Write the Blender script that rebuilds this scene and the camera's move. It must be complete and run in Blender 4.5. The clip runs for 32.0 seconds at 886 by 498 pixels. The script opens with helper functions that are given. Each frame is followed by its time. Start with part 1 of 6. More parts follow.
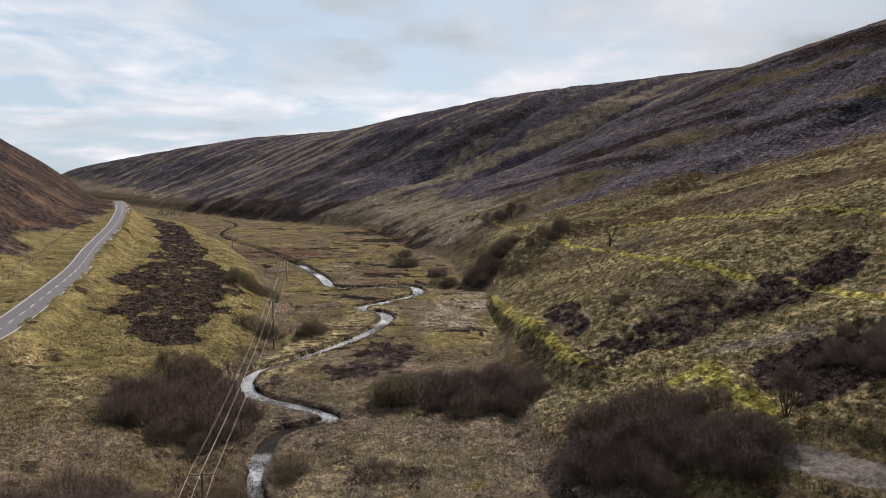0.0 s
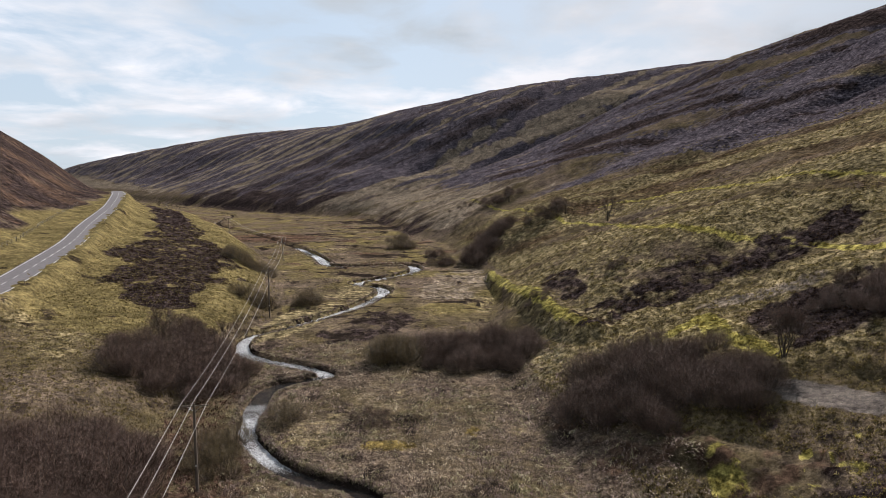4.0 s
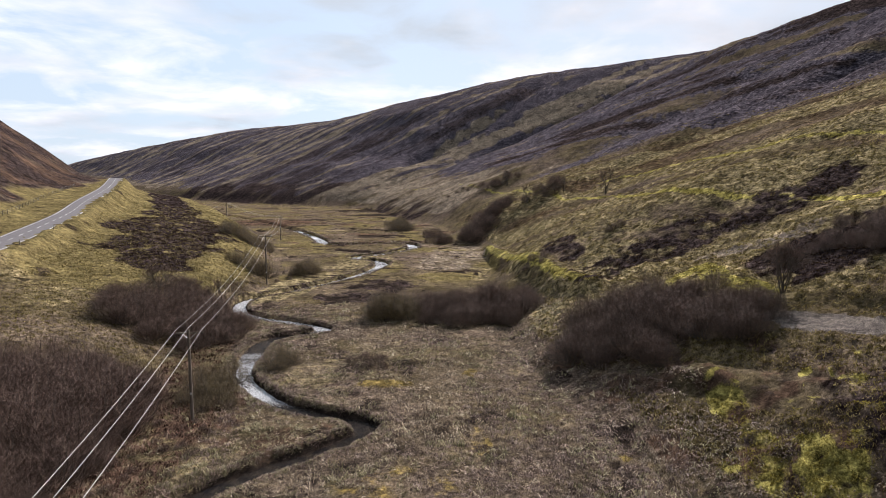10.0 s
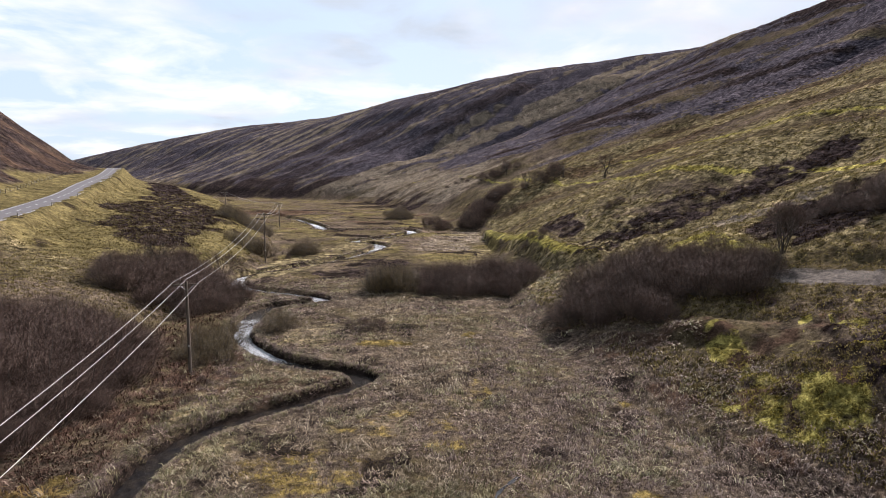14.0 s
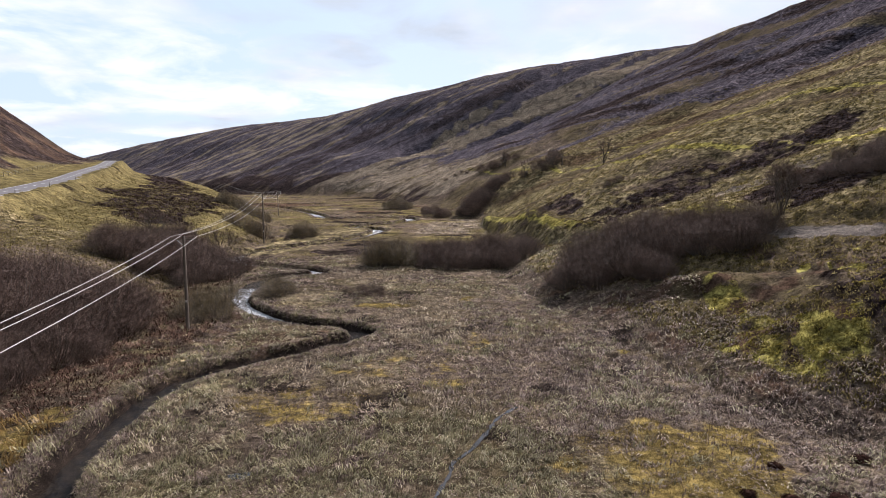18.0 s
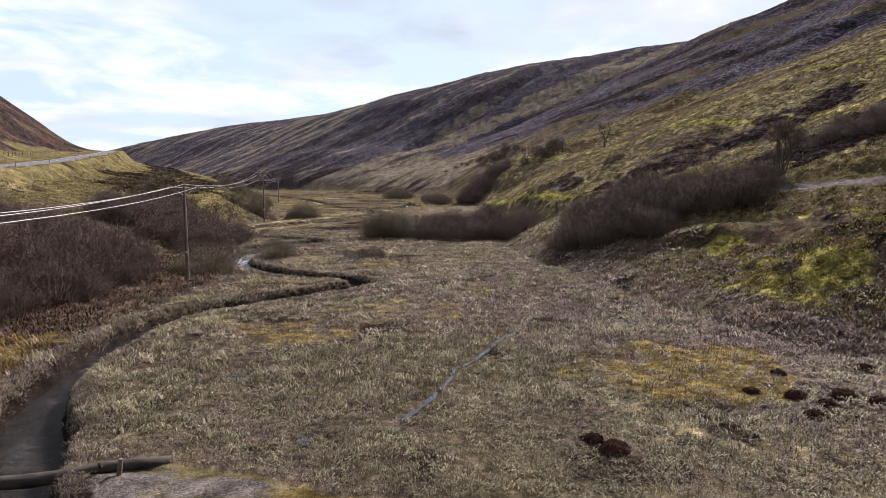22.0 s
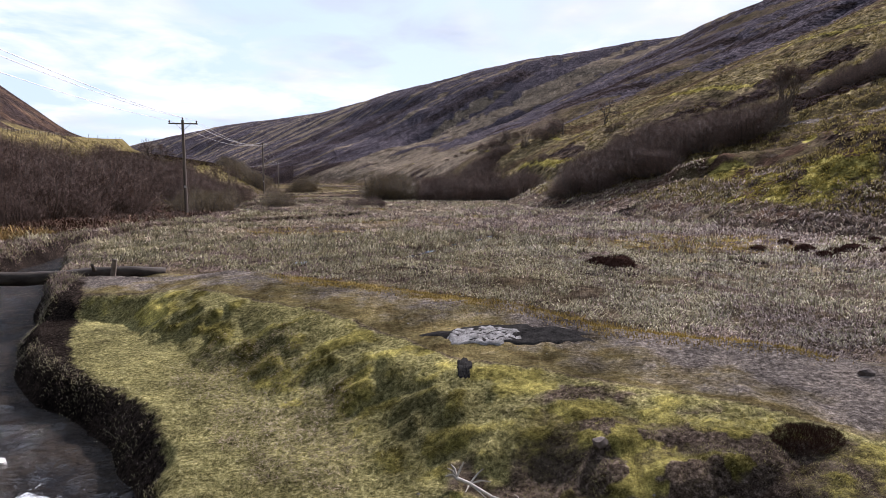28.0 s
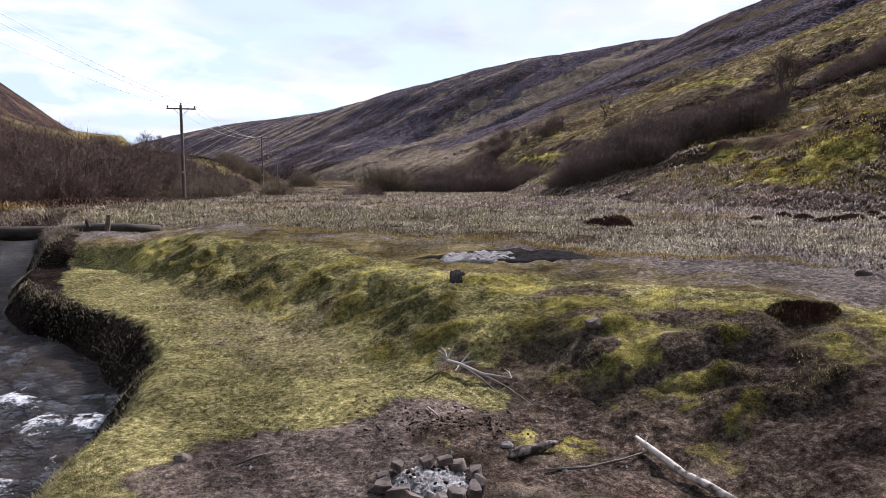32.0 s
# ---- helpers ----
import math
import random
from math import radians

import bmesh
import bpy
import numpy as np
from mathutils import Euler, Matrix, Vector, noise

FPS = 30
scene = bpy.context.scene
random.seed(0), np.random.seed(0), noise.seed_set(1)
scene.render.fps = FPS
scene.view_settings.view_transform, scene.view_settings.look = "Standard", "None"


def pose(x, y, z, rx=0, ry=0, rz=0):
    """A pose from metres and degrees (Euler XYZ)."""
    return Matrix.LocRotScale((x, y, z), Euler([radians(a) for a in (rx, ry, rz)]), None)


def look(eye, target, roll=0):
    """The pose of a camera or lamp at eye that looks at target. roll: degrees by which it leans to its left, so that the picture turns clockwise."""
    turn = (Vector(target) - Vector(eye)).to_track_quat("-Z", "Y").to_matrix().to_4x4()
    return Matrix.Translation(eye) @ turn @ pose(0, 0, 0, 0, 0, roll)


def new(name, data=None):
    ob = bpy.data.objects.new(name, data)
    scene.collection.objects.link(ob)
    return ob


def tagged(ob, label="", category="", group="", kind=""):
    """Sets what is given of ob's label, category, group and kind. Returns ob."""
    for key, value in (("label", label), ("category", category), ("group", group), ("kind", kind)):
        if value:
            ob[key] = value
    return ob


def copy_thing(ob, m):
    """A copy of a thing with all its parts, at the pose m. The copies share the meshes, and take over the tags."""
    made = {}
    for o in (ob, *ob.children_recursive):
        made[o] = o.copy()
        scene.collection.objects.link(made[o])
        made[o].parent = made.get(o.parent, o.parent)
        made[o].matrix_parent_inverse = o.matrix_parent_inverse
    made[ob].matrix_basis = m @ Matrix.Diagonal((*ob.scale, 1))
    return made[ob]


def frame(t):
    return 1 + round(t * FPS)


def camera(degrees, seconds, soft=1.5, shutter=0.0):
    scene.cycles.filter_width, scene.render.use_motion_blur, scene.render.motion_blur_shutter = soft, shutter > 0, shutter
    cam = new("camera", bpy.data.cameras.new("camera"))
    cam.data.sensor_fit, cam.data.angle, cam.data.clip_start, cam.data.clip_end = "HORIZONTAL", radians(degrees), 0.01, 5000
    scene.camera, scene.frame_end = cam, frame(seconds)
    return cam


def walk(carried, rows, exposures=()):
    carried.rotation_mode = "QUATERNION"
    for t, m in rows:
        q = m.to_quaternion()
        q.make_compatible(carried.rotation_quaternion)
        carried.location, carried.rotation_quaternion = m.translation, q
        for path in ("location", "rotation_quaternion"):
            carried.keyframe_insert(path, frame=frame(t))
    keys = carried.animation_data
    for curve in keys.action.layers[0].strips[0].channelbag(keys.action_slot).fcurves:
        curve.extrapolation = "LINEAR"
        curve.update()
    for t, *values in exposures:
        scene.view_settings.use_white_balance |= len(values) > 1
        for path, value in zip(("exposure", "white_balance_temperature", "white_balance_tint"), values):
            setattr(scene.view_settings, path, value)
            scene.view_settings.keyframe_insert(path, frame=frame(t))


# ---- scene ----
cam = camera(72.0, 32.0, soft=0.6)
PATH = [  # seconds, place, pitch, roll, yaw
    (0.0, -0.517, 0.695, 35.199, -5.82, 0.17, 0.36),
    (1.0, -0.402, 0.843, 33.345, -5.85, 0.15, 0.30),
    (2.0, -0.323, 0.866, 31.587, -5.87, 0.11, 0.28),
    (3.0, -0.250, 0.811, 30.063, -5.94, 0.14, 0.19),
    (5.5, -0.028, 0.579, 26.749, -6.03, -0.02, 0.17),
    (6.0, -0.007, 0.559, 26.148, -5.94, -0.05, 0.14),
    (7.0, 0.003, 0.533, 25.088, -6.02, -0.00, 0.14),
    (8.5, 0.037, 0.532, 23.503, -6.07, -0.04, 0.07),
    (9.0, 0.027, 0.504, 22.985, -6.12, -0.04, 0.04),
    (10.0, 0.051, 0.462, 21.934, -6.19, -0.05, 0.06),
    (11.5, 0.088, 0.396, 20.284, -6.24, -0.04, 0.04),
    (13.0, -0.030, 0.299, 18.710, -6.38, 0.11, -0.06),
    (14.5, 0.076, 0.146, 17.056, -6.24, 0.07, -0.02),
    (17.0, 0.171, -0.054, 14.396, -6.27, -0.02, -0.08),
    (18.5, 0.155, -0.170, 12.806, -6.17, -0.04, -0.11),
    (19.0, 0.136, -0.190, 12.182, -6.15, -0.04, -0.18),
    (20.0, 0.158, -0.359, 11.114, -6.22, -0.02, -0.09),
    (21.5, 0.128, -0.509, 9.467, -6.15, 0.05, -0.08),
    (23.0, 0.038, -0.477, 7.742, -6.28, 0.19, -0.09),
    (24.5, 0.079, -0.555, 6.046, -6.13, 0.07, -0.07),
    (25.5, 0.079, -0.613, 4.999, -6.17, 0.05, -0.07),
    (27.5, 0.069, -0.653, 3.223, -6.13, -0.07, -0.12),
    (28.0, 0.050, -0.698, 2.771, -6.10, -0.06, -0.06),
    (29.0, 0.013, -0.736, 1.982, -6.26, 0.06, -0.21),
    (30.0, 0.009, -0.741, 1.876, -6.21, 0.09, -0.22),
    (31.0, 0.045, -0.740, 1.709, -6.16, 0.12, -0.22),
    (32.0, 0.147, -0.730, 1.465, -6.05, 0.09, -0.11),
]
walk(cam, [(t, pose(x, y, z, 90 + pitch, 0, yaw) @ pose(0, 0, 0, 0, 0, roll)) for t, x, y, z, pitch, roll, yaw in PATH], [(0.0, 0.20, 6500, 15), (6.0, 0.37, 6480, 16), (12.0, 0.54, 6350, 18), (25.0, 0.61, 6150, 21), (32.0, 0.68, 6000, 24)])
# ---- world, sun ----
SUN_AZIMUTH, SUN_HEIGHT = radians(31), radians(36)
world = bpy.data.worlds.new("sky")
scene.world = world
world.use_nodes = True
wn, wl = world.node_tree.nodes, world.node_tree.links
wn.clear()


def wnode(kind, **sets):
    n = wn.new(kind)
    for key, value in sets.items():
        n.inputs[key].default_value = value
    return n


sky = wn.new("ShaderNodeTexSky")
sky.sky_type, sky.sun_disc, sky.sun_elevation, sky.sun_rotation = "NISHITA", False, SUN_HEIGHT, SUN_AZIMUTH
sky.air_density, sky.dust_density = 1.0, 1.5
where = wn.new("ShaderNodeTexCoord")
parts3 = wn.new("ShaderNodeSeparateXYZ")
wl.new(where.outputs["Generated"], parts3.inputs[0])
lift = wn.new("ShaderNodeMath"); lift.operation = "MAXIMUM"; lift.inputs[1].default_value = 0.0
wl.new(parts3.outputs[2], lift.inputs[0])
lift2 = wn.new("ShaderNodeMath"); lift2.operation = "ADD"; lift2.inputs[1].default_value = 0.16
wl.new(lift.outputs[0], lift2.inputs[0])
flat = []
for k in (0, 1):
    d = wn.new("ShaderNodeMath"); d.operation = "DIVIDE"
    wl.new(parts3.outputs[k], d.inputs[0]); wl.new(lift2.outputs[0], d.inputs[1]); flat.append(d)
plane = wn.new("ShaderNodeCombineXYZ")
wl.new(flat[0].outputs[0], plane.inputs[0]); wl.new(flat[1].outputs[0], plane.inputs[1])
puffs = wnode("ShaderNodeTexNoise", Scale=1.9, Detail=10.0, Roughness=0.55, Distortion=0.3)
wl.new(plane.outputs[0], puffs.inputs["Vector"])
cover = wn.new("ShaderNodeValToRGB")
cover.color_ramp.elements[0].position, cover.color_ramp.elements[1].position = 0.41, 0.61
wl.new(puffs.outputs[0], cover.inputs[0])
shade = wnode("ShaderNodeTexNoise", Scale=0.9, Detail=6.0, Roughness=0.5)
shift = wnode("ShaderNodeMapping", Location=(3.1, 1.7, 0.0))
wl.new(plane.outputs[0], shift.inputs[0]); wl.new(shift.outputs[0], shade.inputs["Vector"])
tones = wn.new("ShaderNodeValToRGB")
tones.color_ramp.elements[0].position, tones.color_ramp.elements[0].color = 0.38, (5.9, 6.7, 7.2, 1)
tones.color_ramp.elements[1].position, tones.color_ramp.elements[1].color = 0.60, (10.6, 10.9, 11.2, 1)
wl.new(shade.outputs[0], tones.inputs[0])
# pale haze between the clouds
haze = wn.new("ShaderNodeMix"); haze.data_type = "RGBA"
haze.inputs[0].default_value = 0.72
haze.inputs[7].default_value = (7.0, 8.7, 10.0, 1)
wl.new(sky.outputs[0], haze.inputs[6])
both = wn.new("ShaderNodeMix"); both.data_type = "RGBA"
wl.new(cover.outputs[0], both.inputs[0]); wl.new(haze.outputs[2], both.inputs[6]); wl.new(tones.outputs[0], both.inputs[7])
toward = wn.new("ShaderNodeVectorMath"); toward.operation = "DOT_PRODUCT"
toward.inputs[1].default_value = (-0.16, 0.87, 0.46)
wl.new(where.outputs["Generated"], toward.inputs[0])
veil = wn.new("ShaderNodeMapRange")
veil.inputs[1].default_value, veil.inputs[2].default_value, veil.inputs[3].default_value, veil.inputs[4].default_value = 0.0, 0.85, 0.36, 1.0
veil.interpolation_type = "SMOOTHSTEP"
wl.new(toward.outputs["Value"], veil.inputs[0])
east = wn.new("ShaderNodeMapRange")
east.inputs[1].default_value, east.inputs[2].default_value, east.inputs[3].default_value, east.inputs[4].default_value = -0.1, 0.6, 1.0, 0.74
wl.new(parts3.outputs[0], east.inputs[0])
back = wnode("ShaderNodeBackground", Strength=0.092)
power = wn.new("ShaderNodeMath"); power.operation = "MULTIPLY"; power.inputs[1].default_value = 0.077
thick = wn.new("ShaderNodeMath"); thick.operation = "MULTIPLY"
wl.new(veil.outputs[0], thick.inputs[0]); wl.new(east.outputs[0], thick.inputs[1])
wl.new(thick.outputs[0], power.inputs[0]); wl.new(power.outputs[0], back.inputs[1])
wl.new(both.outputs[2], back.inputs[0])
wout = wn.new("ShaderNodeOutputWorld")
wl.new(back.outputs[0], wout.inputs[0])
sun = new("sun", bpy.data.lights.new("sun", "SUN"))
sun.data.energy, sun.data.angle, sun.data.color = 5.0, radians(0.8), (1.0, 0.945, 0.87)
sun_way = Vector((math.sin(SUN_AZIMUTH) * math.cos(SUN_HEIGHT), math.cos(SUN_AZIMUTH) * math.cos(SUN_HEIGHT), math.sin(SUN_HEIGHT)))
sun.matrix_world = look(sun_way * 300, (0, 0, 0))


# ---- materials ----
def material(name, rough=0.8, metal=0.0, spec=0.3):
    m = bpy.data.materials.new(name)
    m.use_nodes = True
    b = m.node_tree.nodes["Principled BSDF"]
    b.inputs["Roughness"].default_value, b.inputs["Metallic"].default_value, b.inputs["Specular IOR Level"].default_value = rough, metal, spec
    return m, m.node_tree.nodes, m.node_tree.links, b


def noise_of(nodes, links, scale, detail=4.0, rough=0.6, stretch=None, coord="Object"):
    tc, n = nodes.new("ShaderNodeTexCoord"), nodes.new("ShaderNodeTexNoise")
    n.inputs["Scale"].default_value, n.inputs["Detail"].default_value, n.inputs["Roughness"].default_value = scale, detail, rough
    if stretch:
        mp = nodes.new("ShaderNodeMapping")
        mp.inputs["Scale"].default_value = stretch
        links.new(tc.outputs[coord], mp.inputs[0]); links.new(mp.outputs[0], n.inputs["Vector"])
    else:
        links.new(tc.outputs[coord], n.inputs["Vector"])
    return n.outputs[0]


def ramp_of(nodes, links, fac, stops):
    r = nodes.new("ShaderNodeValToRGB")
    while len(r.color_ramp.elements) < len(stops):
        r.color_ramp.elements.new(0.5)
    for e, (p, c) in zip(r.color_ramp.elements, stops):
        e.position, e.color = p, (*c, 1) if len(c) == 3 else (c[0], c[0], c[0], 1)
    links.new(fac, r.inputs[0])
    return r.outputs[0]


def blend(nodes, links, fac, a, b, how="MIX"):
    n = nodes.new("ShaderNodeMix")
    n.data_type, n.blend_type = "RGBA", how
    for slot, v in ((0, fac), (6, a), (7, b)):
        if isinstance(v, (int, float)):
            n.inputs[slot].default_value = v
        elif isinstance(v, tuple):
            n.inputs[slot].default_value = (*v, 1)
        else:
            links.new(v, n.inputs[slot])
    return n.outputs[2]


def maths(nodes, links, op, a, b=0.0, clamp=False):
    n = nodes.new("ShaderNodeMath")
    n.operation, n.use_clamp = op, clamp
    for slot, v in ((0, a), (1, b)):
        if isinstance(v, (int, float)):
            n.inputs[slot].default_value = v
        else:
            links.new(v, n.inputs[slot])
    return n.outputs[0]


def bump_of(nodes, links, bsdf, height, strength=0.5, distance=0.05):
    b = nodes.new("ShaderNodeBump")
    b.inputs["Strength"].default_value, b.inputs["Distance"].default_value = strength, distance
    links.new(height, b.inputs["Height"]); links.new(b.outputs[0], bsdf.inputs["Normal"])


def plain(name, dark, light, scale=6.0, rough=0.8, spec=0.3, bump=0.3, depth=0.02, stretch=None, metal=0.0, vary=0.25, sharp=0.14):
    """A weathered surface: two tones by noise at two scales, with a fine relief, each object a little lighter or darker."""
    m, n, l, b = material(name, rough, metal, spec)
    big, small = noise_of(n, l, scale * 0.15, 3.0), noise_of(n, l, scale, 5.0, 0.65, stretch)
    mix = maths(n, l, "ADD", maths(n, l, "MULTIPLY", big, 0.45), maths(n, l, "MULTIPLY", small, 0.55))
    c = ramp_of(n, l, mix, [(0.5 - sharp, dark), (0.5 + sharp, light)])
    info = n.new("ShaderNodeObjectInfo")
    k = maths(n, l, "ADD", maths(n, l, "MULTIPLY", info.outputs["Random"], 2 * vary), 1 - vary)
    g = n.new("ShaderNodeCombineColor")
    for s in range(3):
        l.new(k, g.inputs[s])
    l.new(blend(n, l, 1.0, c, g.outputs[0], "MULTIPLY"), b.inputs["Base Color"])
    bump_of(n, l, b, small, bump, depth)
    return m


def strands(name, tones, spec=0.0, glow=0.0, rough=1.0, tufts=False):
    """Blades and twigs: each one its own tone, or near the tone of its tuft."""
    m, n, l, b = material(name, rough, 0.0, spec)
    geo = n.new("ShaderNodeNewGeometry")
    own = geo.outputs["Random Per Island"]
    if tufts:
        a = n.new("ShaderNodeAttribute")
        a.attribute_name = "tone"
        own = a.outputs["Fac"]
    c = ramp_of(n, l, own, tones)
    big = noise_of(n, l, 0.35, 3.0)
    l.new(blend(n, l, 1.0, c, ramp_of(n, l, big, [(0.34, (0.55, 0.53, 0.51)), (0.5, (0.95, 0.93, 0.90)), (0.66, (1.40, 1.36, 1.28))]), "MULTIPLY"), b.inputs["Base Color"])
    if glow:
        thin = n.new("ShaderNodeBsdfTranslucent")
        l.new(c, thin.inputs["Color"])
        mix = n.new("ShaderNodeMixShader")
        mix.inputs[0].default_value = glow
        l.new(b.outputs[0], mix.inputs[1]); l.new(thin.outputs[0], mix.inputs[2])
        l.new(mix.outputs[0], n["Material Output"].inputs[0])
    return m


def ground_material():
    m, n, l, b = material("moorland", 1.0, 0.0, 0.0)

    def mask(name):
        a = n.new("ShaderNodeAttribute")
        a.attribute_name = name
        return a.outputs["Fac"]
    wide, mid, fine, grain = noise_of(n, l, 0.05, 5.0), noise_of(n, l, 0.45, 8.0, 0.72), noise_of(n, l, 2.6, 7.0, 0.75), noise_of(n, l, 17.0, 6.0, 0.75)
    grit = noise_of(n, l, 75.0, 3.0, 0.7)
    every = noise_of(n, l, 0.8, 12.0, 0.82)

    def edge(name, width=0.5, by=None, crisp=0.14):
        v = maths(n, l, "ADD", mask(name), maths(n, l, "MULTIPLY", maths(n, l, "SUBTRACT", by or fine, 0.5), width))
        return ramp_of(n, l, v, [(0.5 - crisp, (0.0,)), (0.5 + crisp, (1.0,))])
    tan = ramp_of(n, l, fine, [(0.34, (0.030, 0.022, 0.017)), (0.48, (0.095, 0.072, 0.055)), (0.64, (0.21, 0.168, 0.128))])
    olive = ramp_of(n, l, mid, [(0.35, (0.060, 0.047, 0.022)), (0.65, (0.120, 0.100, 0.042))])
    c = blend(n, l, ramp_of(n, l, wide, [(0.42, (0.0,)), (0.60, (0.6,))]), tan, olive)
    straw = ramp_of(n, l, fine, [(0.3, (0.066, 0.046, 0.023)), (0.5, (0.135, 0.110, 0.050)), (0.7, (0.220, 0.186, 0.090))])
    c = blend(n, l, edge("straw", 0.9, mid), c, straw)
    green = ramp_of(n, l, every, [(0.40, (0.046, 0.037, 0.019)), (0.50, (0.155, 0.127, 0.070)), (0.60, (0.29, 0.238, 0.140))])
    brownish = ramp_of(n, l, every, [(0.41, (0.024, 0.016, 0.011)), (0.60, (0.110, 0.078, 0.046))])
    sward = blend(n, l, ramp_of(n, l, maths(n, l, "ADD", mask("band"), maths(n, l, "MULTIPLY", maths(n, l, "SUBTRACT", mid, 0.5), 0.8)), [(0.30, (1.0,)), (0.52, (0.0,))]), green, brownish)
    c = blend(n, l, edge("green", 1.0, mid, 0.09), c, sward)
    turf = ramp_of(n, l, grain, [(0.36, (0.115, 0.105, 0.042)), (0.5, (0.225, 0.205, 0.085)), (0.64, (0.36, 0.325, 0.155))])
    c = blend(n, l, edge("turf", 1.1, every, 0.12), c, turf)
    moss = ramp_of(n, l, every, [(0.41, (0.070, 0.060, 0.018)), (0.5, (0.200, 0.175, 0.052)), (0.60, (0.34, 0.300, 0.095))])
    c = blend(n, l, edge("moss", 1.1, every, 0.08), c, moss)
    # heather and dead grass, made paler and bluer to put haze into the colour
    hazed_moor = ramp_of(n, l, every, [(0.40, (0.028, 0.024, 0.031)), (0.50, (0.070, 0.061, 0.073)), (0.60, (0.136, 0.119, 0.132))])
    c = blend(n, l, edge("hazed_moor", 1.1, mid, 0.07), c, hazed_moor)
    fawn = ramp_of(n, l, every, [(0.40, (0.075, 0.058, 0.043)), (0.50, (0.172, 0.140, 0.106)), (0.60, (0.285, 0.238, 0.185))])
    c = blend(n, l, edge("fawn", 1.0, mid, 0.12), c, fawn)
    heath = ramp_of(n, l, every, [(0.40, (0.011, 0.007, 0.006)), (0.52, (0.036, 0.027, 0.026)), (0.62, (0.078, 0.061, 0.058))])
    c = blend(n, l, edge("heather", 1.2, mid, 0.13), c, heath)
    russet = ramp_of(n, l, fine, [(0.3, (0.046, 0.029, 0.021)), (0.7, (0.130, 0.086, 0.060))])
    c = blend(n, l, edge("russet", 0.9, mid, 0.09), c, russet)
    gold = ramp_of(n, l, every, [(0.38, (0.070, 0.052, 0.022)), (0.62, (0.21, 0.158, 0.058))])
    c = blend(n, l, edge("gold", 1.1, every, 0.10), c, gold)
    soil = ramp_of(n, l, grain, [(0.3, (0.075, 0.060, 0.050)), (0.5, (0.165, 0.132, 0.110)), (0.72, (0.29, 0.240, 0.205))])
    c = blend(n, l, edge("soil", 0.9, fine), c, soil)
    stony = ramp_of(n, l, grain, [(0.3, (0.060, 0.051, 0.045)), (0.55, (0.155, 0.135, 0.120)), (0.75, (0.27, 0.245, 0.225))])
    c = blend(n, l, edge("bare", 0.9, fine), c, stony)
    leafmould = ramp_of(n, l, grain, [(0.3, (0.035, 0.025, 0.019)), (0.5, (0.090, 0.068, 0.053)), (0.72, (0.22, 0.175, 0.140))])
    c = blend(n, l, edge("humus", 0.8, fine, 0.2), c, leafmould)
    peat = ramp_of(n, l, grain, [(0.35, (0.012, 0.009, 0.008)), (0.7, (0.045, 0.035, 0.029))])
    c = blend(n, l, edge("mud", 0.9, fine, 0.07), c, peat)
    c = blend(n, l, 1.0, c, ramp_of(n, l, grain, [(0.32, (0.5, 0.5, 0.5)), (0.5, (1.0, 1.0, 1.0)), (0.68, (1.6, 1.6, 1.6))]), "MULTIPLY")
    c = blend(n, l, 1.0, c, ramp_of(n, l, grit, [(0.34, (0.45, 0.45, 0.45)), (0.5, (1.0, 1.0, 1.0)), (0.66, (1.65, 1.65, 1.65))]), "MULTIPLY")
    c = blend(n, l, 1.0, c, ramp_of(n, l, every, [(0.40, (0.5, 0.5, 0.52)), (0.5, (1.0, 1.0, 1.0)), (0.60, (1.6, 1.57, 1.52))]), "MULTIPLY")
    patchy = noise_of(n, l, 0.16, 7.0, 0.7)
    c = blend(n, l, 1.0, c, ramp_of(n, l, patchy, [(0.36, (0.62, 0.62, 0.62)), (0.5, (1.0, 1.0, 1.0)), (0.64, (1.48, 1.46, 1.42))]), "MULTIPLY")
    l.new(c, b.inputs["Base Color"])
    rise = maths(n, l, "ADD", maths(n, l, "MULTIPLY", every, 0.8), maths(n, l, "ADD", maths(n, l, "MULTIPLY", grain, 0.12), maths(n, l, "MULTIPLY", grit, 0.03)))
    bump_of(n, l, b, rise, 0.8, 0.5)
    return m


def water_material():
    m, n, l, b = material("stream_water", 0.06, 0.0, 0.22)
    flow, ripple = noise_of(n, l, 3.2, 6.0, 0.62, (1.0, 0.7, 1.0)), noise_of(n, l, 14.0, 4.0, 0.6)
    speckle = noise_of(n, l, 6.5, 9.0, 0.75)
    bed = noise_of(n, l, 1.1, 5.0, 0.6)
    a = n.new("ShaderNodeAttribute"); a.attribute_name = "foam_and_sheen"
    # white flecks: foam, and upstream also sky reflection painted into the water colour
    white = ramp_of(n, l, maths(n, l, "MULTIPLY", a.outputs["Fac"], speckle), [(0.46, (0.0,)), (0.60, (1.0,))])
    deep = ramp_of(n, l, bed, [(0.35, (0.010, 0.009, 0.010)), (0.65, (0.040, 0.031, 0.023))])
    l.new(blend(n, l, white, deep, (0.70, 0.73, 0.76)), b.inputs["Base Color"])
    l.new(ramp_of(n, l, white, [(0.0, (0.06,)), (1.0, (0.6,))]), b.inputs["Roughness"])
    bump_of(n, l, b, maths(n, l, "ADD", flow, maths(n, l, "MULTIPLY", ripple, 0.3)), 1.0, 0.30)
    return m


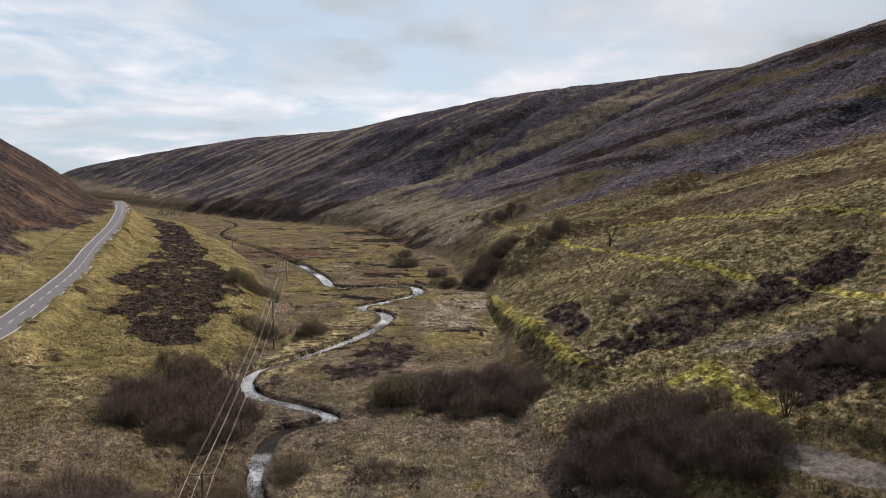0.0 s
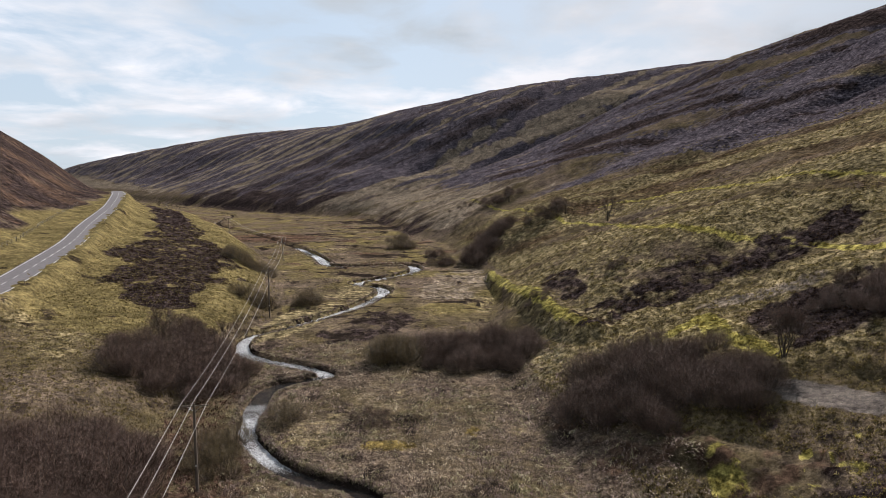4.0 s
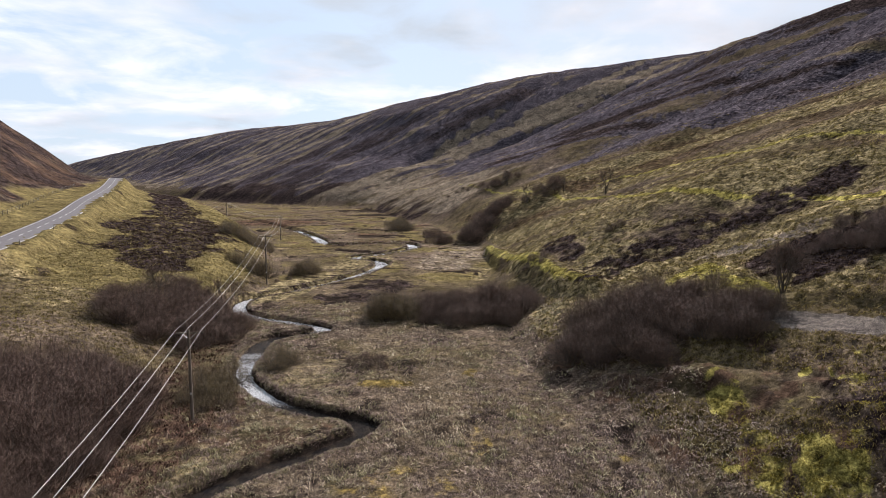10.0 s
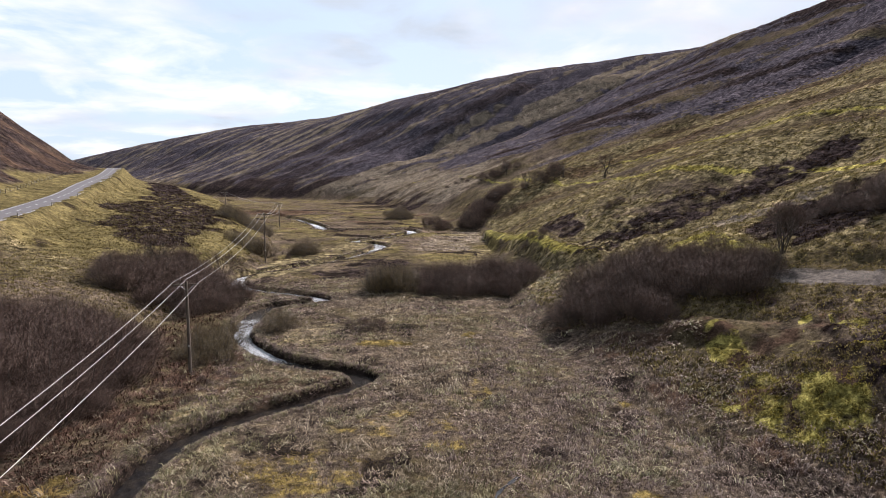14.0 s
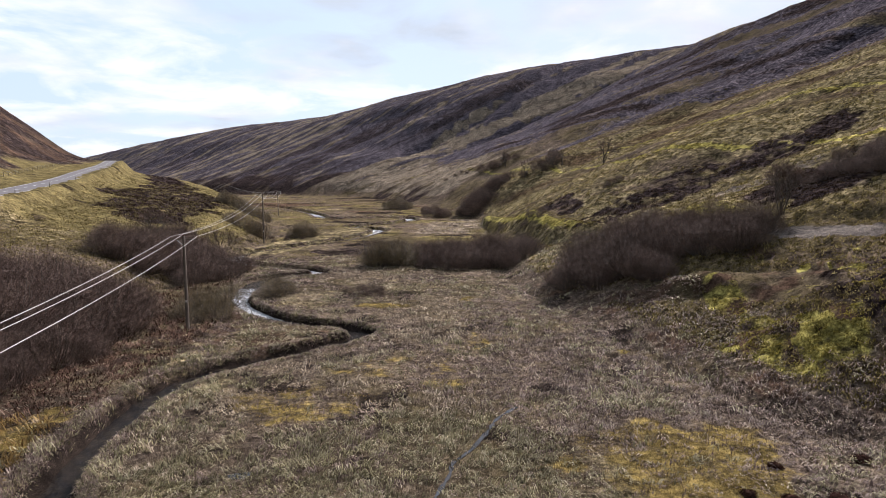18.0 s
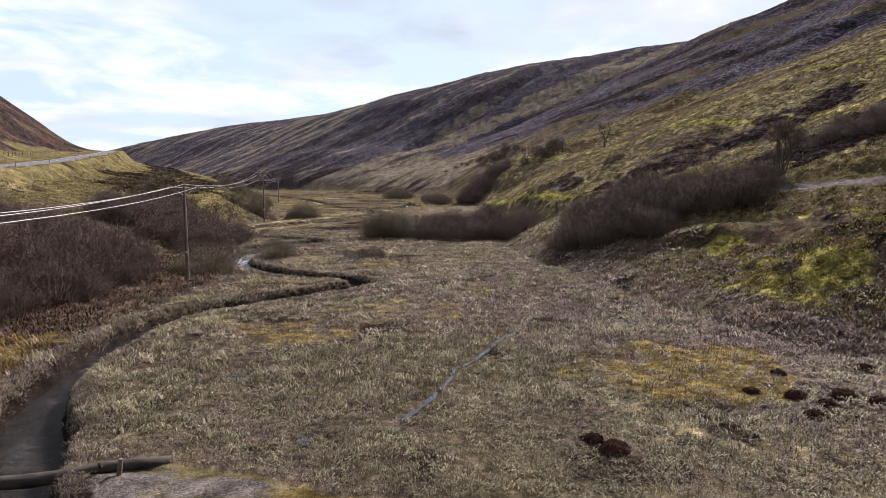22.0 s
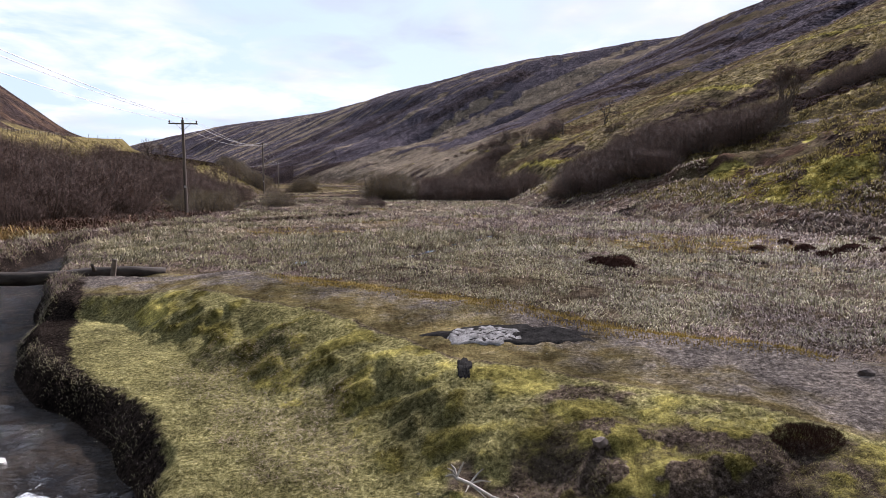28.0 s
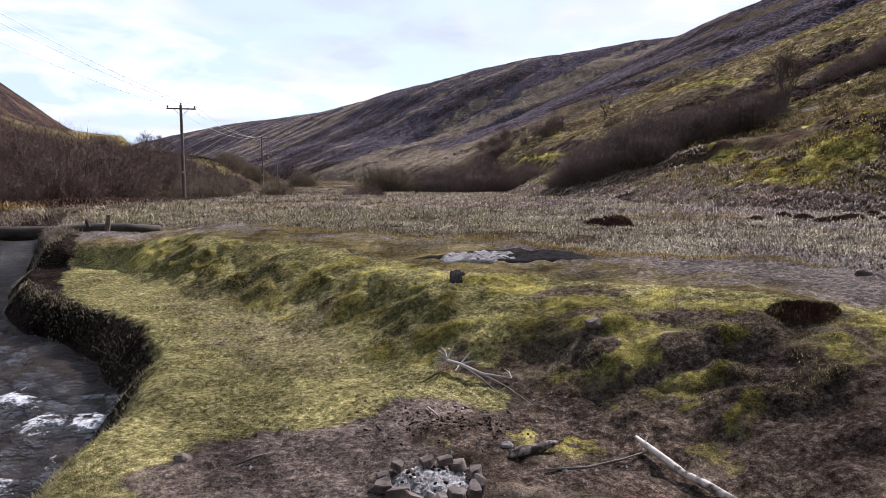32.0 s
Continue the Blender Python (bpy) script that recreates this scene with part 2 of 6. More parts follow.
GROUND = ground_material()
WATER_MAT = water_material()
STILL_WATER = plain("still_bog_water", (0.012, 0.010, 0.009), (0.035, 0.028, 0.020), 4.0, 0.05, 0.5, 0.03, 0.004, vary=0.0)
TARMAC = plain("tarmac", (0.10, 0.092, 0.096), (0.16, 0.148, 0.152), 9.0, 0.75, 0.3, 0.3, 0.01, vary=0.0)
PAINT = plain("road_paint", (0.55, 0.55, 0.53), (0.8, 0.8, 0.78), 8.0, 0.6, 0.3, 0.1, 0.005)
POLE_WOOD = plain("pole_wood", (0.10, 0.085, 0.07), (0.22, 0.19, 0.16), 5.0, 0.8, 0.2, 0.4, 0.01, (1, 1, 0.08))
STEEL = plain("galvanised_steel", (0.25, 0.26, 0.27), (0.42, 0.43, 0.44), 20.0, 0.45, 0.5, 0.1, 0.002, metal=0.8)
CABLE = plain("bare_conductor", (0.42, 0.40, 0.38), (0.62, 0.60, 0.57), 3.0, 0.5, 0.5, 0.0, 0.002, metal=0.3)
PORCELAIN = plain("porcelain", (0.10, 0.05, 0.035), (0.16, 0.08, 0.05), 10.0, 0.25, 0.5, 0.0, 0.002)
BARK = plain("grey_bark", (0.06, 0.052, 0.044), (0.15, 0.13, 0.11), 6.0, 0.85, 0.2, 0.4, 0.02, (1, 1, 0.3))
LOG_WOOD = plain("weathered_log", (0.030, 0.024, 0.020), (0.115, 0.098, 0.084), 5.0, 0.85, 0.2, 0.6, 0.03, (0.25, 1, 1))
BLEACHED = plain("sun_bleached_wood", (0.26, 0.23, 0.19), (0.62, 0.58, 0.51), 14.0, 0.8, 0.2, 0.4, 0.008)
PEELING = plain("peeling_bark", (0.050, 0.036, 0.030), (0.52, 0.46, 0.40), 11.0, 0.85, 0.15, 0.8, 0.012, sharp=0.06)
PALE_WOOD = plain("bleached_wood", (0.10, 0.082, 0.066), (0.34, 0.30, 0.25), 14.0, 0.8, 0.2, 0.5, 0.01)
POST_WOOD = plain("post_wood", (0.09, 0.075, 0.06), (0.20, 0.17, 0.14), 8.0, 0.85, 0.2, 0.4, 0.01)
STONE = plain("fieldstone", (0.10, 0.095, 0.09), (0.34, 0.32, 0.30), 9.0, 0.8, 0.3, 0.6, 0.02)
WET_STONE = plain("wet_stone", (0.02, 0.018, 0.016), (0.08, 0.072, 0.065), 8.0, 0.35, 0.5, 0.5, 0.02)
HEARTH_STONE = plain("hearth_stone", (0.055, 0.043, 0.037), (0.19, 0.155, 0.135), 12.0, 0.85, 0.2, 0.6, 0.015)
ASH = plain("wood_ash", (0.05, 0.047, 0.045), (0.42, 0.41, 0.40), 55.0, 1.0, 0.0, 0.8, 0.02, vary=0.05)
CHAR = plain("charred_ground", (0.008, 0.008, 0.008), (0.045, 0.042, 0.040), 40.0, 1.0, 0.0, 0.8, 0.02, vary=0.05)
MARKER = plain("marker_white", (0.5, 0.5, 0.48), (0.75, 0.75, 0.72), 6.0, 0.6, 0.3, 0.1, 0.004)
TWIGS = strands("willow_twigs", [(0.0, (0.060, 0.041, 0.036)), (0.5, (0.145, 0.101, 0.086)), (0.85, (0.235, 0.170, 0.142)), (1.0, (0.34, 0.265, 0.215))], 0.12, 0.0, 0.6)
TWIGS_OCHRE = strands("ochre_twigs", [(0.0, (0.085, 0.063, 0.030)), (0.6, (0.17, 0.128, 0.062)), (1.0, (0.27, 0.21, 0.105))], 0.4, 0.0, 0.5)
REED = strands("bog_grass_blades", [(0.0, (0.060, 0.043, 0.031)), (0.35, (0.21, 0.160, 0.112)), (0.7, (0.43, 0.358, 0.262)), (1.0, (0.64, 0.565, 0.46))], 0.15, 0.28, 0.7, tufts=True)
GREEN_REED = strands("green_rush_blades", [(0.0, (0.046, 0.043, 0.022)), (0.4, (0.155, 0.138, 0.072)), (0.72, (0.33, 0.300, 0.180)), (1.0, (0.58, 0.535, 0.40))], 0.15, 0.28, 0.7, tufts=True)
DARK_REED = strands("withered_rush_blades", [(0.0, (0.040, 0.027, 0.023)), (0.45, (0.150, 0.106, 0.092)), (0.8, (0.33, 0.258, 0.222)), (1.0, (0.52, 0.44, 0.38))], 0.15, 0.28, 0.7, tufts=True)
SWARD = strands("meadow_blades", [(0.0, (0.075, 0.072, 0.022)), (0.4, (0.21, 0.195, 0.068)), (0.8, (0.40, 0.365, 0.155)), (1.0, (0.66, 0.60, 0.38))], 0.2, 0.45, 0.6, tufts=True)
SLOPE = strands("slope_tussock_blades", [(0.0, (0.034, 0.024, 0.012)), (0.4, (0.110, 0.088, 0.034)), (0.75, (0.25, 0.205, 0.080)), (1.0, (0.44, 0.375, 0.19))], glow=0.4, tufts=True)
MOSS_BLADE = strands("moss_blades", [(0.0, (0.040, 0.030, 0.009)), (0.3, (0.135, 0.110, 0.024)), (0.7, (0.27, 0.225, 0.050)), (1.0, (0.44, 0.38, 0.12))], glow=0.4, tufts=True)
UNDERGROWTH = strands("undergrowth_stems", [(0.0, (0.030, 0.018, 0.014)), (0.5, (0.090, 0.055, 0.042)), (0.85, (0.20, 0.135, 0.105)), (1.0, (0.42, 0.34, 0.28))], tufts=True)
OCHRE_REED = strands("ochre_reeds", [(0.0, (0.070, 0.042, 0.016)), (0.5, (0.22, 0.150, 0.060)), (0.85, (0.40, 0.30, 0.15)), (1.0, (0.62, 0.52, 0.33))], glow=0.2, tufts=True)
GOLD_BLADE = strands("golden_blades", [(0.0, (0.060, 0.040, 0.012)), (0.45, (0.20, 0.140, 0.036)), (0.8, (0.36, 0.262, 0.075)), (1.0, (0.52, 0.41, 0.17))], glow=0.3, tufts=True)
BRACKEN = strands("bracken_fronds", [(0.0, (0.022, 0.014, 0.010)), (0.5, (0.062, 0.041, 0.026)), (0.85, (0.125, 0.086, 0.050)), (1.0, (0.21, 0.158, 0.085))], tufts=True)
RUSH_STALK = strands("rush_stalks", [(0.0, (0.045, 0.028, 0.024)), (0.6, (0.13, 0.088, 0.076)), (1.0, (0.30, 0.22, 0.185))])
NEEDLES = strands("conifer_needles", [(0.0, (0.02, 0.03, 0.015)), (1.0, (0.05, 0.065, 0.03))])
STRAW_BLADE = strands("straw_blades", [(0.0, (0.050, 0.036, 0.016)), (0.45, (0.160, 0.130, 0.052)), (1.0, (0.36, 0.305, 0.145))], glow=0.35, tufts=True)
RUST = strands("rusty_sedge", [(0.0, (0.022, 0.012, 0.010)), (0.6, (0.060, 0.032, 0.026)), (1.0, (0.14, 0.080, 0.062))])
HEATHER_SPRIG = strands("heather_sprigs", [(0.0, (0.025, 0.016, 0.015)), (0.7, (0.06, 0.042, 0.036)), (1.0, (0.10, 0.065, 0.05))], tufts=True)


# ---- building blocks ----
def mesh_of(name, verts, faces, mat, smooth_shade=False):
    me = bpy.data.meshes.new(name)
    me.from_pydata(verts if isinstance(verts, list) else verts.tolist(), [], faces if isinstance(faces, list) else faces.tolist())
    me.materials.append(mat)
    if smooth_shade:
        me.polygons.foreach_set("use_smooth", [True] * len(me.polygons))
    me.update()
    return me


def part(name, data, mat, parent=None, label=""):
    """Links a mesh, or a bmesh, as one object under a thing or a part."""
    if isinstance(data, bmesh.types.BMesh):
        me = bpy.data.meshes.new(name)
        data.to_mesh(me); data.free()
        me.materials.append(mat)
        data = me
    ob = new(name, data)
    if parent:
        ob.parent = parent
    return tagged(ob, label)


def thing(name, x, y, z, label, category, group="", kind="", turn=0.0, scale=1.0):
    ob = new(name)
    ob.matrix_basis = pose(x, y, z, 0, 0, turn) @ Matrix.Scale(scale, 4)
    return tagged(ob, label, category, group, kind)


def tube(points, radii, sides=6, cap=True):
    """Verts and faces of a tapered tube along points."""
    pts = [Vector(p) for p in points]
    vs, fs = [], []
    for k, p in enumerate(pts):
        way = (pts[min(k + 1, len(pts) - 1)] - pts[max(k - 1, 0)]).normalized()
        side = way.cross(Vector((0.31, 0.95, 0.05)) if abs(way.y) < 0.9 else Vector((1, 0, 0))).normalized()
        up = way.cross(side)
        for s in range(sides):
            a = 2 * math.pi * s / sides
            vs.append(tuple(p + radii[k] * (math.cos(a) * side + math.sin(a) * up)))
    for k in range(len(pts) - 1):
        for s in range(sides):
            a, b = k * sides + s, k * sides + (s + 1) % sides
            fs.append((a, b, b + sides, a + sides))
    if cap:
        fs.append(tuple(range(sides))[::-1])
        fs.append(tuple((len(pts) - 1) * sides + s for s in range(sides)))
    return vs, fs


def joined(pieces):
    vs, fs = [], []
    for v, f in pieces:
        base = len(vs)
        vs += v
        fs += [tuple(base + i for i in q) for q in f]
    return vs, fs


def box(cx, cy, cz, sx, sy, sz, bevel=0.0):
    bm = bmesh.new()
    bmesh.ops.create_cube(bm, size=1.0, matrix=Matrix.Translation((cx, cy, cz)) @ Matrix.Diagonal((sx, sy, sz, 1)))
    if bevel:
        bmesh.ops.bevel(bm, geom=list(bm.edges), offset=bevel, segments=1, affect="EDGES")
    return bm


def boulder(rng, r, flat=0.7, cuts=2):
    bm = bmesh.new()
    bmesh.ops.create_icosphere(bm, subdivisions=cuts, radius=1.0)
    off = rng.uniform(0, 50, 3)
    for v in bm.verts:
        k = 1 + 0.32 * noise.noise(v.co * 1.3 + Vector(off)) + 0.12 * noise.noise(v.co * 3.1 + Vector(off))
        v.co = Vector((v.co.x * r * k, v.co.y * r * k * 0.8, v.co.z * r * k * flat))
    return bm


def height(x, y):
    return float(land(np.array([x]), np.array([y]))[0])


# ---- the lie of the land: a valley with a road bench on one side and a moor on the other ----
def curve_of(ys, vs):
    """A smooth monotone curve through knots, as a function of an array."""
    ys, vs = np.array(ys, float), np.array(vs, float)
    h, s = np.diff(ys), np.diff(vs) / np.diff(ys)
    m = np.concatenate([[s[0]], np.where(s[:-1] * s[1:] > 0, 2 * s[:-1] * s[1:] / np.where(s[:-1] + s[1:] == 0, 1, s[:-1] + s[1:]), 0), [s[-1]]])

    def at(q):
        q = np.asarray(q, float)
        k = np.clip(np.searchsorted(ys, q) - 1, 0, len(h) - 1)
        u = (q - ys[k]) / h[k]
        inside = np.clip(u, 0, 1)
        a, b = inside * inside * (3 - 2 * inside), inside
        val = vs[k] * (1 - a) + vs[k + 1] * a + h[k] * (m[k] * (b ** 3 - 2 * b * b + b) + m[k + 1] * (b ** 3 - b * b))
        return val + np.where(u < 0, u * h[k] * m[k], 0) + np.where(u > 1, (u - 1) * h[k] * m[k + 1], 0)
    return at


def lattice(ix, iy, seed):
    n = (ix.astype(np.int64) * 374761393 + iy.astype(np.int64) * 668265263 + seed * 982451653) & 0x7fffffff
    n = ((n ^ (n >> 13)) * 1274126177) & 0x7fffffff
    return ((n ^ (n >> 16)) & 0xffff) / 65535.0


def value_noise(x, y, seed=0):
    """Smooth noise from -1 to 1."""
    x, y = np.broadcast_arrays(np.asarray(x, float), np.asarray(y, float))
    ix, iy = np.floor(x), np.floor(y)
    u, v = x - ix, y - iy
    u, v = u * u * u * (u * (6 * u - 15) + 10), v * v * v * (v * (6 * v - 15) + 10)
    if ix.size > 1:
        jx, jy = ix.astype(np.int64), iy.astype(np.int64)
        x0, y0 = jx.min(), jy.min()
        wide, deep = int(jx.max() - x0) + 2, int(jy.max() - y0) + 2
        if wide * deep < 2 * ix.size:
            table = lattice(*np.meshgrid(np.arange(x0, x0 + wide), np.arange(y0, y0 + deep), indexing="ij"), seed).ravel()
            at = (jx - x0) * deep + (jy - y0)
            a, b = table[at] * (1 - u) + table[at + deep] * u, table[at + 1] * (1 - u) + table[at + deep + 1] * u
            return 2 * (a * (1 - v) + b * v) - 1
    a = lattice(ix, iy, seed) * (1 - u) + lattice(ix + 1, iy, seed) * u
    b = lattice(ix, iy + 1, seed) * (1 - u) + lattice(ix + 1, iy + 1, seed) * u
    return 2 * (a * (1 - v) + b * v) - 1


def fbm(x, y, octaves=4, seed=0):
    total, gain = 0.0, 0.5
    for k in range(octaves):
        total = total + gain * value_noise(x * 2 ** k + 17.3 * k, y * 2 ** k - 9.1 * k, seed + k)
        gain *= 0.5
    return total


def smooth(a, b, v):
    u = np.clip((v - a) / (b - a), 0, 1)
    return u * u * (3 - 2 * u)


def along(points, x, y, reach=6.0):
    """Distance to a line of points (given up past its reach), and how far along it."""
    shape = np.shape(x)
    x, y = np.ravel(x), np.ravel(y)
    best, where = np.full(len(x), 99.0), np.zeros(len(x))
    for c in range(0, len(points) - 1, 8):
        legs = points[c:c + 9]
        px, py = [p[0] for p in legs], [p[1] for p in legs]
        sel = np.nonzero((x > min(px) - reach) & (x < max(px) + reach) & (y > min(py) - reach) & (y < max(py) + reach))[0]
        if not len(sel):
            continue
        sx, sy, b, w = x[sel], y[sel], best[sel], where[sel]
        for k, ((ax, ay), (bx, by)) in enumerate(zip(legs[:-1], legs[1:])):
            dx, dy = bx - ax, by - ay
            u = np.clip(((sx - ax) * dx + (sy - ay) * dy) / (dx * dx + dy * dy), 0, 1)
            d = np.hypot(sx - ax - u * dx, sy - ay - u * dy)
            w = np.where(d < b, c + k + u, w)
            b = np.minimum(b, d)
        best[sel], where[sel] = b, w
    return best.reshape(shape), where.reshape(shape)


def rounded(points, rounds=2):
    """Cuts the corners of a line of points."""
    for _ in range(rounds):
        cut = [points[0]]
        for a, b in zip(points[:-1], points[1:]):
            cut += [tuple(0.75 * p + 0.25 * q for p, q in zip(a, b)), tuple(0.25 * p + 0.75 * q for p, q in zip(a, b))]
        points = cut + [points[-1]]
    return points


TOE_RIGHT = curve_of([-60, 20, 34, 48, 60, 72, 85, 101, 125, 150, 190, 215, 265, 300, 480, 530, 613, 840, 1500, 2600, 5000],
                     [45, 31, 19.5, 15.5, 13.5, 11, 9.5, 11, 9, 12, 12, 5, 1, -12, -68, -118, -195, -370, -880, -1720, -3500])
HILL_RIGHT = curve_of([0, 6, 17, 30, 50, 104, 160, 215, 305, 400, 700, 2000], [0, 3.2, 10.4, 16.5, 25, 48, 78, 107, 140, 152, 166, 200])
HILL_NEAR = curve_of([0, 7, 17, 30, 42, 70, 104, 160, 215, 305, 400, 700, 2000], [0, 3.0, 7.4, 12.2, 16.6, 30, 46, 77, 107, 140, 152, 166, 200])
HILL_SCALE = curve_of([0, 100, 300, 380, 470, 560, 660, 760, 900, 1080, 1300, 1700, 2600, 5000], [1, 1, 1.0, 0.99, 0.98, 1.0, 1.02, 1.04, 1.01, 0.95, 0.99, 1.08, 1.11, 1.12])
ROAD_X = curve_of([-80, 40, 93, 109, 122, 150, 185, 240, 300, 325, 400, 600, 1000, 5000], [-76, -70, -73.5, -78, -82.5, -92.5, -108, -131, -160, -174, -215, -330, -650, -4000])
ROAD_Z = curve_of([-80, 40, 98, 150, 230, 300, 330, 420, 700, 5000], [8, 9.5, 11.2, 14.2, 19.5, 24, 24.5, 24, 20, 10])
RILL = rounded([(-1.4, 21.5), (-0.4, 23.4), (0.1, 25.4), (0.6, 26.9), (0.6, 27.9), (1.5, 29.1), (2.2, 30.6), (2.9, 32.1), (3.2, 33.3), (4.6, 35)], 2)
RISE = curve_of([-100, 70, 120, 210, 290, 420, 900, 5000], [0, 0, 0.55, 1.9, 2.8, 2.2, 0, 0])
BANK_RISE = curve_of([0, 0.12, 0.27, 0.5, 0.88, 1.0], [0, 0.2, 0.42, 0.56, 0.76, 1.0])
TOE_LEFT = curve_of([-60, 40, 70, 105, 125, 140, 165, 210, 344, 420, 700, 5000], [-30, -33, -35, -38, -37, -40, -46, -62, -131, -190, -450, -4100])
HILL_LEFT = curve_of([0, 4, 12, 30, 60, 100, 160, 300], [0, 0.3, 2.8, 16, 38.5, 62, 80, 93])
STREAM = rounded([(-4.7, -8), (-4.8, 1), (-5.2, 4.2), (-6, 6.6), (-8.2, 8.1), (-10.2, 11), (-11.4, 13.5), (-12.7, 16.6), (-15, 20.8), (-17.4, 25), (-18.6, 32), (-18.6, 40.5), (-15.4, 45), (-10.5, 49), (-6.3, 53.6), (-8.5, 56), (-13, 57.5), (-17.5, 60.5), (-23.4, 68.5), (-24.9, 76.7), (-25.4, 85.4), (-19.9, 88.7), (-17.3, 91.2), (-23, 95.2), (-29.7, 98.3), (-34.8, 102.1), (-38, 112.7), (-33, 119), (-26.2, 129.1), (-18.5, 143.8), (-14.7, 163.6), (-27.3, 169.3), (-20, 177.9), (-7.9, 192.4), (-12.9, 209), (-29.8, 200.8), (-41.2, 205), (-42.5, 214.9), (-57.9, 248.4), (-93.2, 312.1), (-168, 430), (-186, 568), (-400, 860)], 2)
# the low bank across the meadow: its back edge, its front edge and its foot
BANK_BACK = curve_of([-40, -8.7, -6, -3.8, -1, 0, 2.2, 4.3, 6.6, 12, 40], [21, 18, 17.3, 16.1, 14.4, 13.7, 11.5, 9.6, 8.3, 6.5, 2])
BANK_FRONT = curve_of([-40, -8.5, -7, -4.6, -1.9, -0.7, 0.3, 1.7, 3.4, 4.5, 8, 40], [16, 15, 14.5, 12.9, 10.6, 9.3, 8.0, 7.3, 6.0, 5.0, 3.0, -4])
BANK_FOOT = curve_of([-40, -8.3, -6, -4, -2.4, -1.2, -0.3, 1.2, 1.9, 3, 8, 40], [15.2, 14.2, 11.7, 9.8, 8.0, 6.6, 5.5, 4.3, 3.4, 2.3, -1.5, -8])


def stream_half(x, y, leg):
    """Half the stream's width."""
    return 0.58 + 0.0055 * np.clip(y, 0, 200) + 0.25 * value_noise(leg * 0.45, 0.5, 31) + 0.40 * smooth(26, 20, y) + 0.85 * smooth(12.5, 8, y)


def land(x, y, fine=True):
    """The ground's height, and how far each point lies from the lines that shape it."""
    x, y = np.asarray(x, float), np.asarray(y, float)
    z = RISE(y) + 0.25 * fbm(x / 14, y / 14, 2, 3)
    # the moor on the right
    lean = np.sqrt(1 + ((TOE_RIGHT(y + 5) - TOE_RIGHT(y - 5)) / 10) ** 2)
    right = (x - TOE_RIGHT(y)) / lean
    wobble = right + 3.0 * fbm(x / 30, y / 30, 2, 5) * smooth(0, 25, right)
    steep = smooth(88, 128, y)
    hill = (HILL_RIGHT(np.maximum(wobble, 0)) * steep + HILL_NEAR(np.maximum(wobble, 0)) * (1 - steep)) * HILL_SCALE(y)
    hill += 1.7 * smooth(4.0, 0.5, along(TOE_RIDGE, x, y, 8.0)[0])
    hill += smooth(20, 80, right) * 4.5 * fbm((x + 0.8 * y) / 55, (y - 0.5 * x) / 160, 3, 9) + smooth(6, 30, right) * 1.0 * fbm(x / 11, y / 15, 3, 12)
    hill += smooth(60, 130, right) * smooth(240, 380, y) * 2.0 * (0.25 - np.abs(fbm((y + 0.55 * x) / 75, (x - 0.5 * y) / 420, 3, 13)))
    hill += smooth(4, 12, right) * smooth(150, 100, right) * smooth(300, 220, y) * 0.11 * np.sin(2.5 * (right + 0.05 * y) + 11 * fbm(x / 14, y / 14, 3, 14))
    z = z + np.where(right > 0, hill, 0)
    # the bank, the road's bench and the hill on the left
    rx, rz = ROAD_X(y), ROAD_Z(y)
    turn = np.sqrt(1 + ((ROAD_X(y + 4) - ROAD_X(y - 4)) / 8) ** 2)
    off = (rx - x) / turn
    edge = rx + 4.2 * turn
    across = np.clip((TOE_LEFT(y) - x) / np.maximum(TOE_LEFT(y) - edge, 6), 0, 1)
    slope = BANK_RISE(across)
    z = np.where(x < TOE_LEFT(y), z * (1 - across) + rz * slope + 0.9 * np.sin(np.pi * across) * fbm(x / 12, y / 18, 3, 20), z)
    behind = np.maximum(off - 4.2, 0)
    z = np.where(x < edge, rz + HILL_LEFT(behind) + 1.5 * smooth(5, 40, behind) * fbm(x / 25, y / 25, 3, 22), z)
    # the stream's bed
    near, leg = along(STREAM, x, y)
    half = stream_half(x, y, leg)
    level = WATER(y)
    cut = smooth(half + 0.75, half - 0.25, near + 0.25 * fbm(x / 1.3, y / 1.3, 2, 33))
    # the low meadow by the stream and the bank across it
    back, front, foot = BANK_BACK(x), BANK_FRONT(x), BANK_FOOT(x)
    top = smooth(0.5, -0.7, y - back) * smooth(60, 40, np.abs(x))
    face = np.clip((front - y) / (front - foot), 0, 1)
    face = 0.5 * face + 0.5 * smooth(0, 1, face)
    tread = 0.10 + 0.24 * smooth(0.2, -1.4, y - back) - 0.10 * smooth(back - 1.6, front, y) - 0.84 * face + 0.30 * face * smooth(1.5, 5, x)
    tread = tread - 0.30 * smooth(-5.5, -8.5, x) * (1 - face)
    lumps = face * (1 - face) * 4
    tread = tread + lumps * (0.15 * fbm(x / 0.9, y / 0.9, 3, 55) + 0.20 * np.abs(fbm(x / 0.62, y / 0.45, 2, 57))) + 0.03 * fbm(x / 1.1, y / 1.1, 2, 56)
    z = z * (1 - top) + top * tread
    # the gully on the far moor and the flat top of the spoil tip
    z = z - 5.0 * smooth(13, 1, along(GULLY, x, y, 16.0)[0]) * smooth(0, 40, right)
    u, v = ((x - 37) * 0.86 + (y - 57) * 0.51) / 5.0, (-(x - 37) * 0.51 + (y - 57) * 0.86) / 9.5
    tip = np.exp(-(u * u + v * v) ** 3)
    z = z * (1 - tip) + tip * (8.8 + 0.2 * (x - 37) + 0.04 * (y - 55))
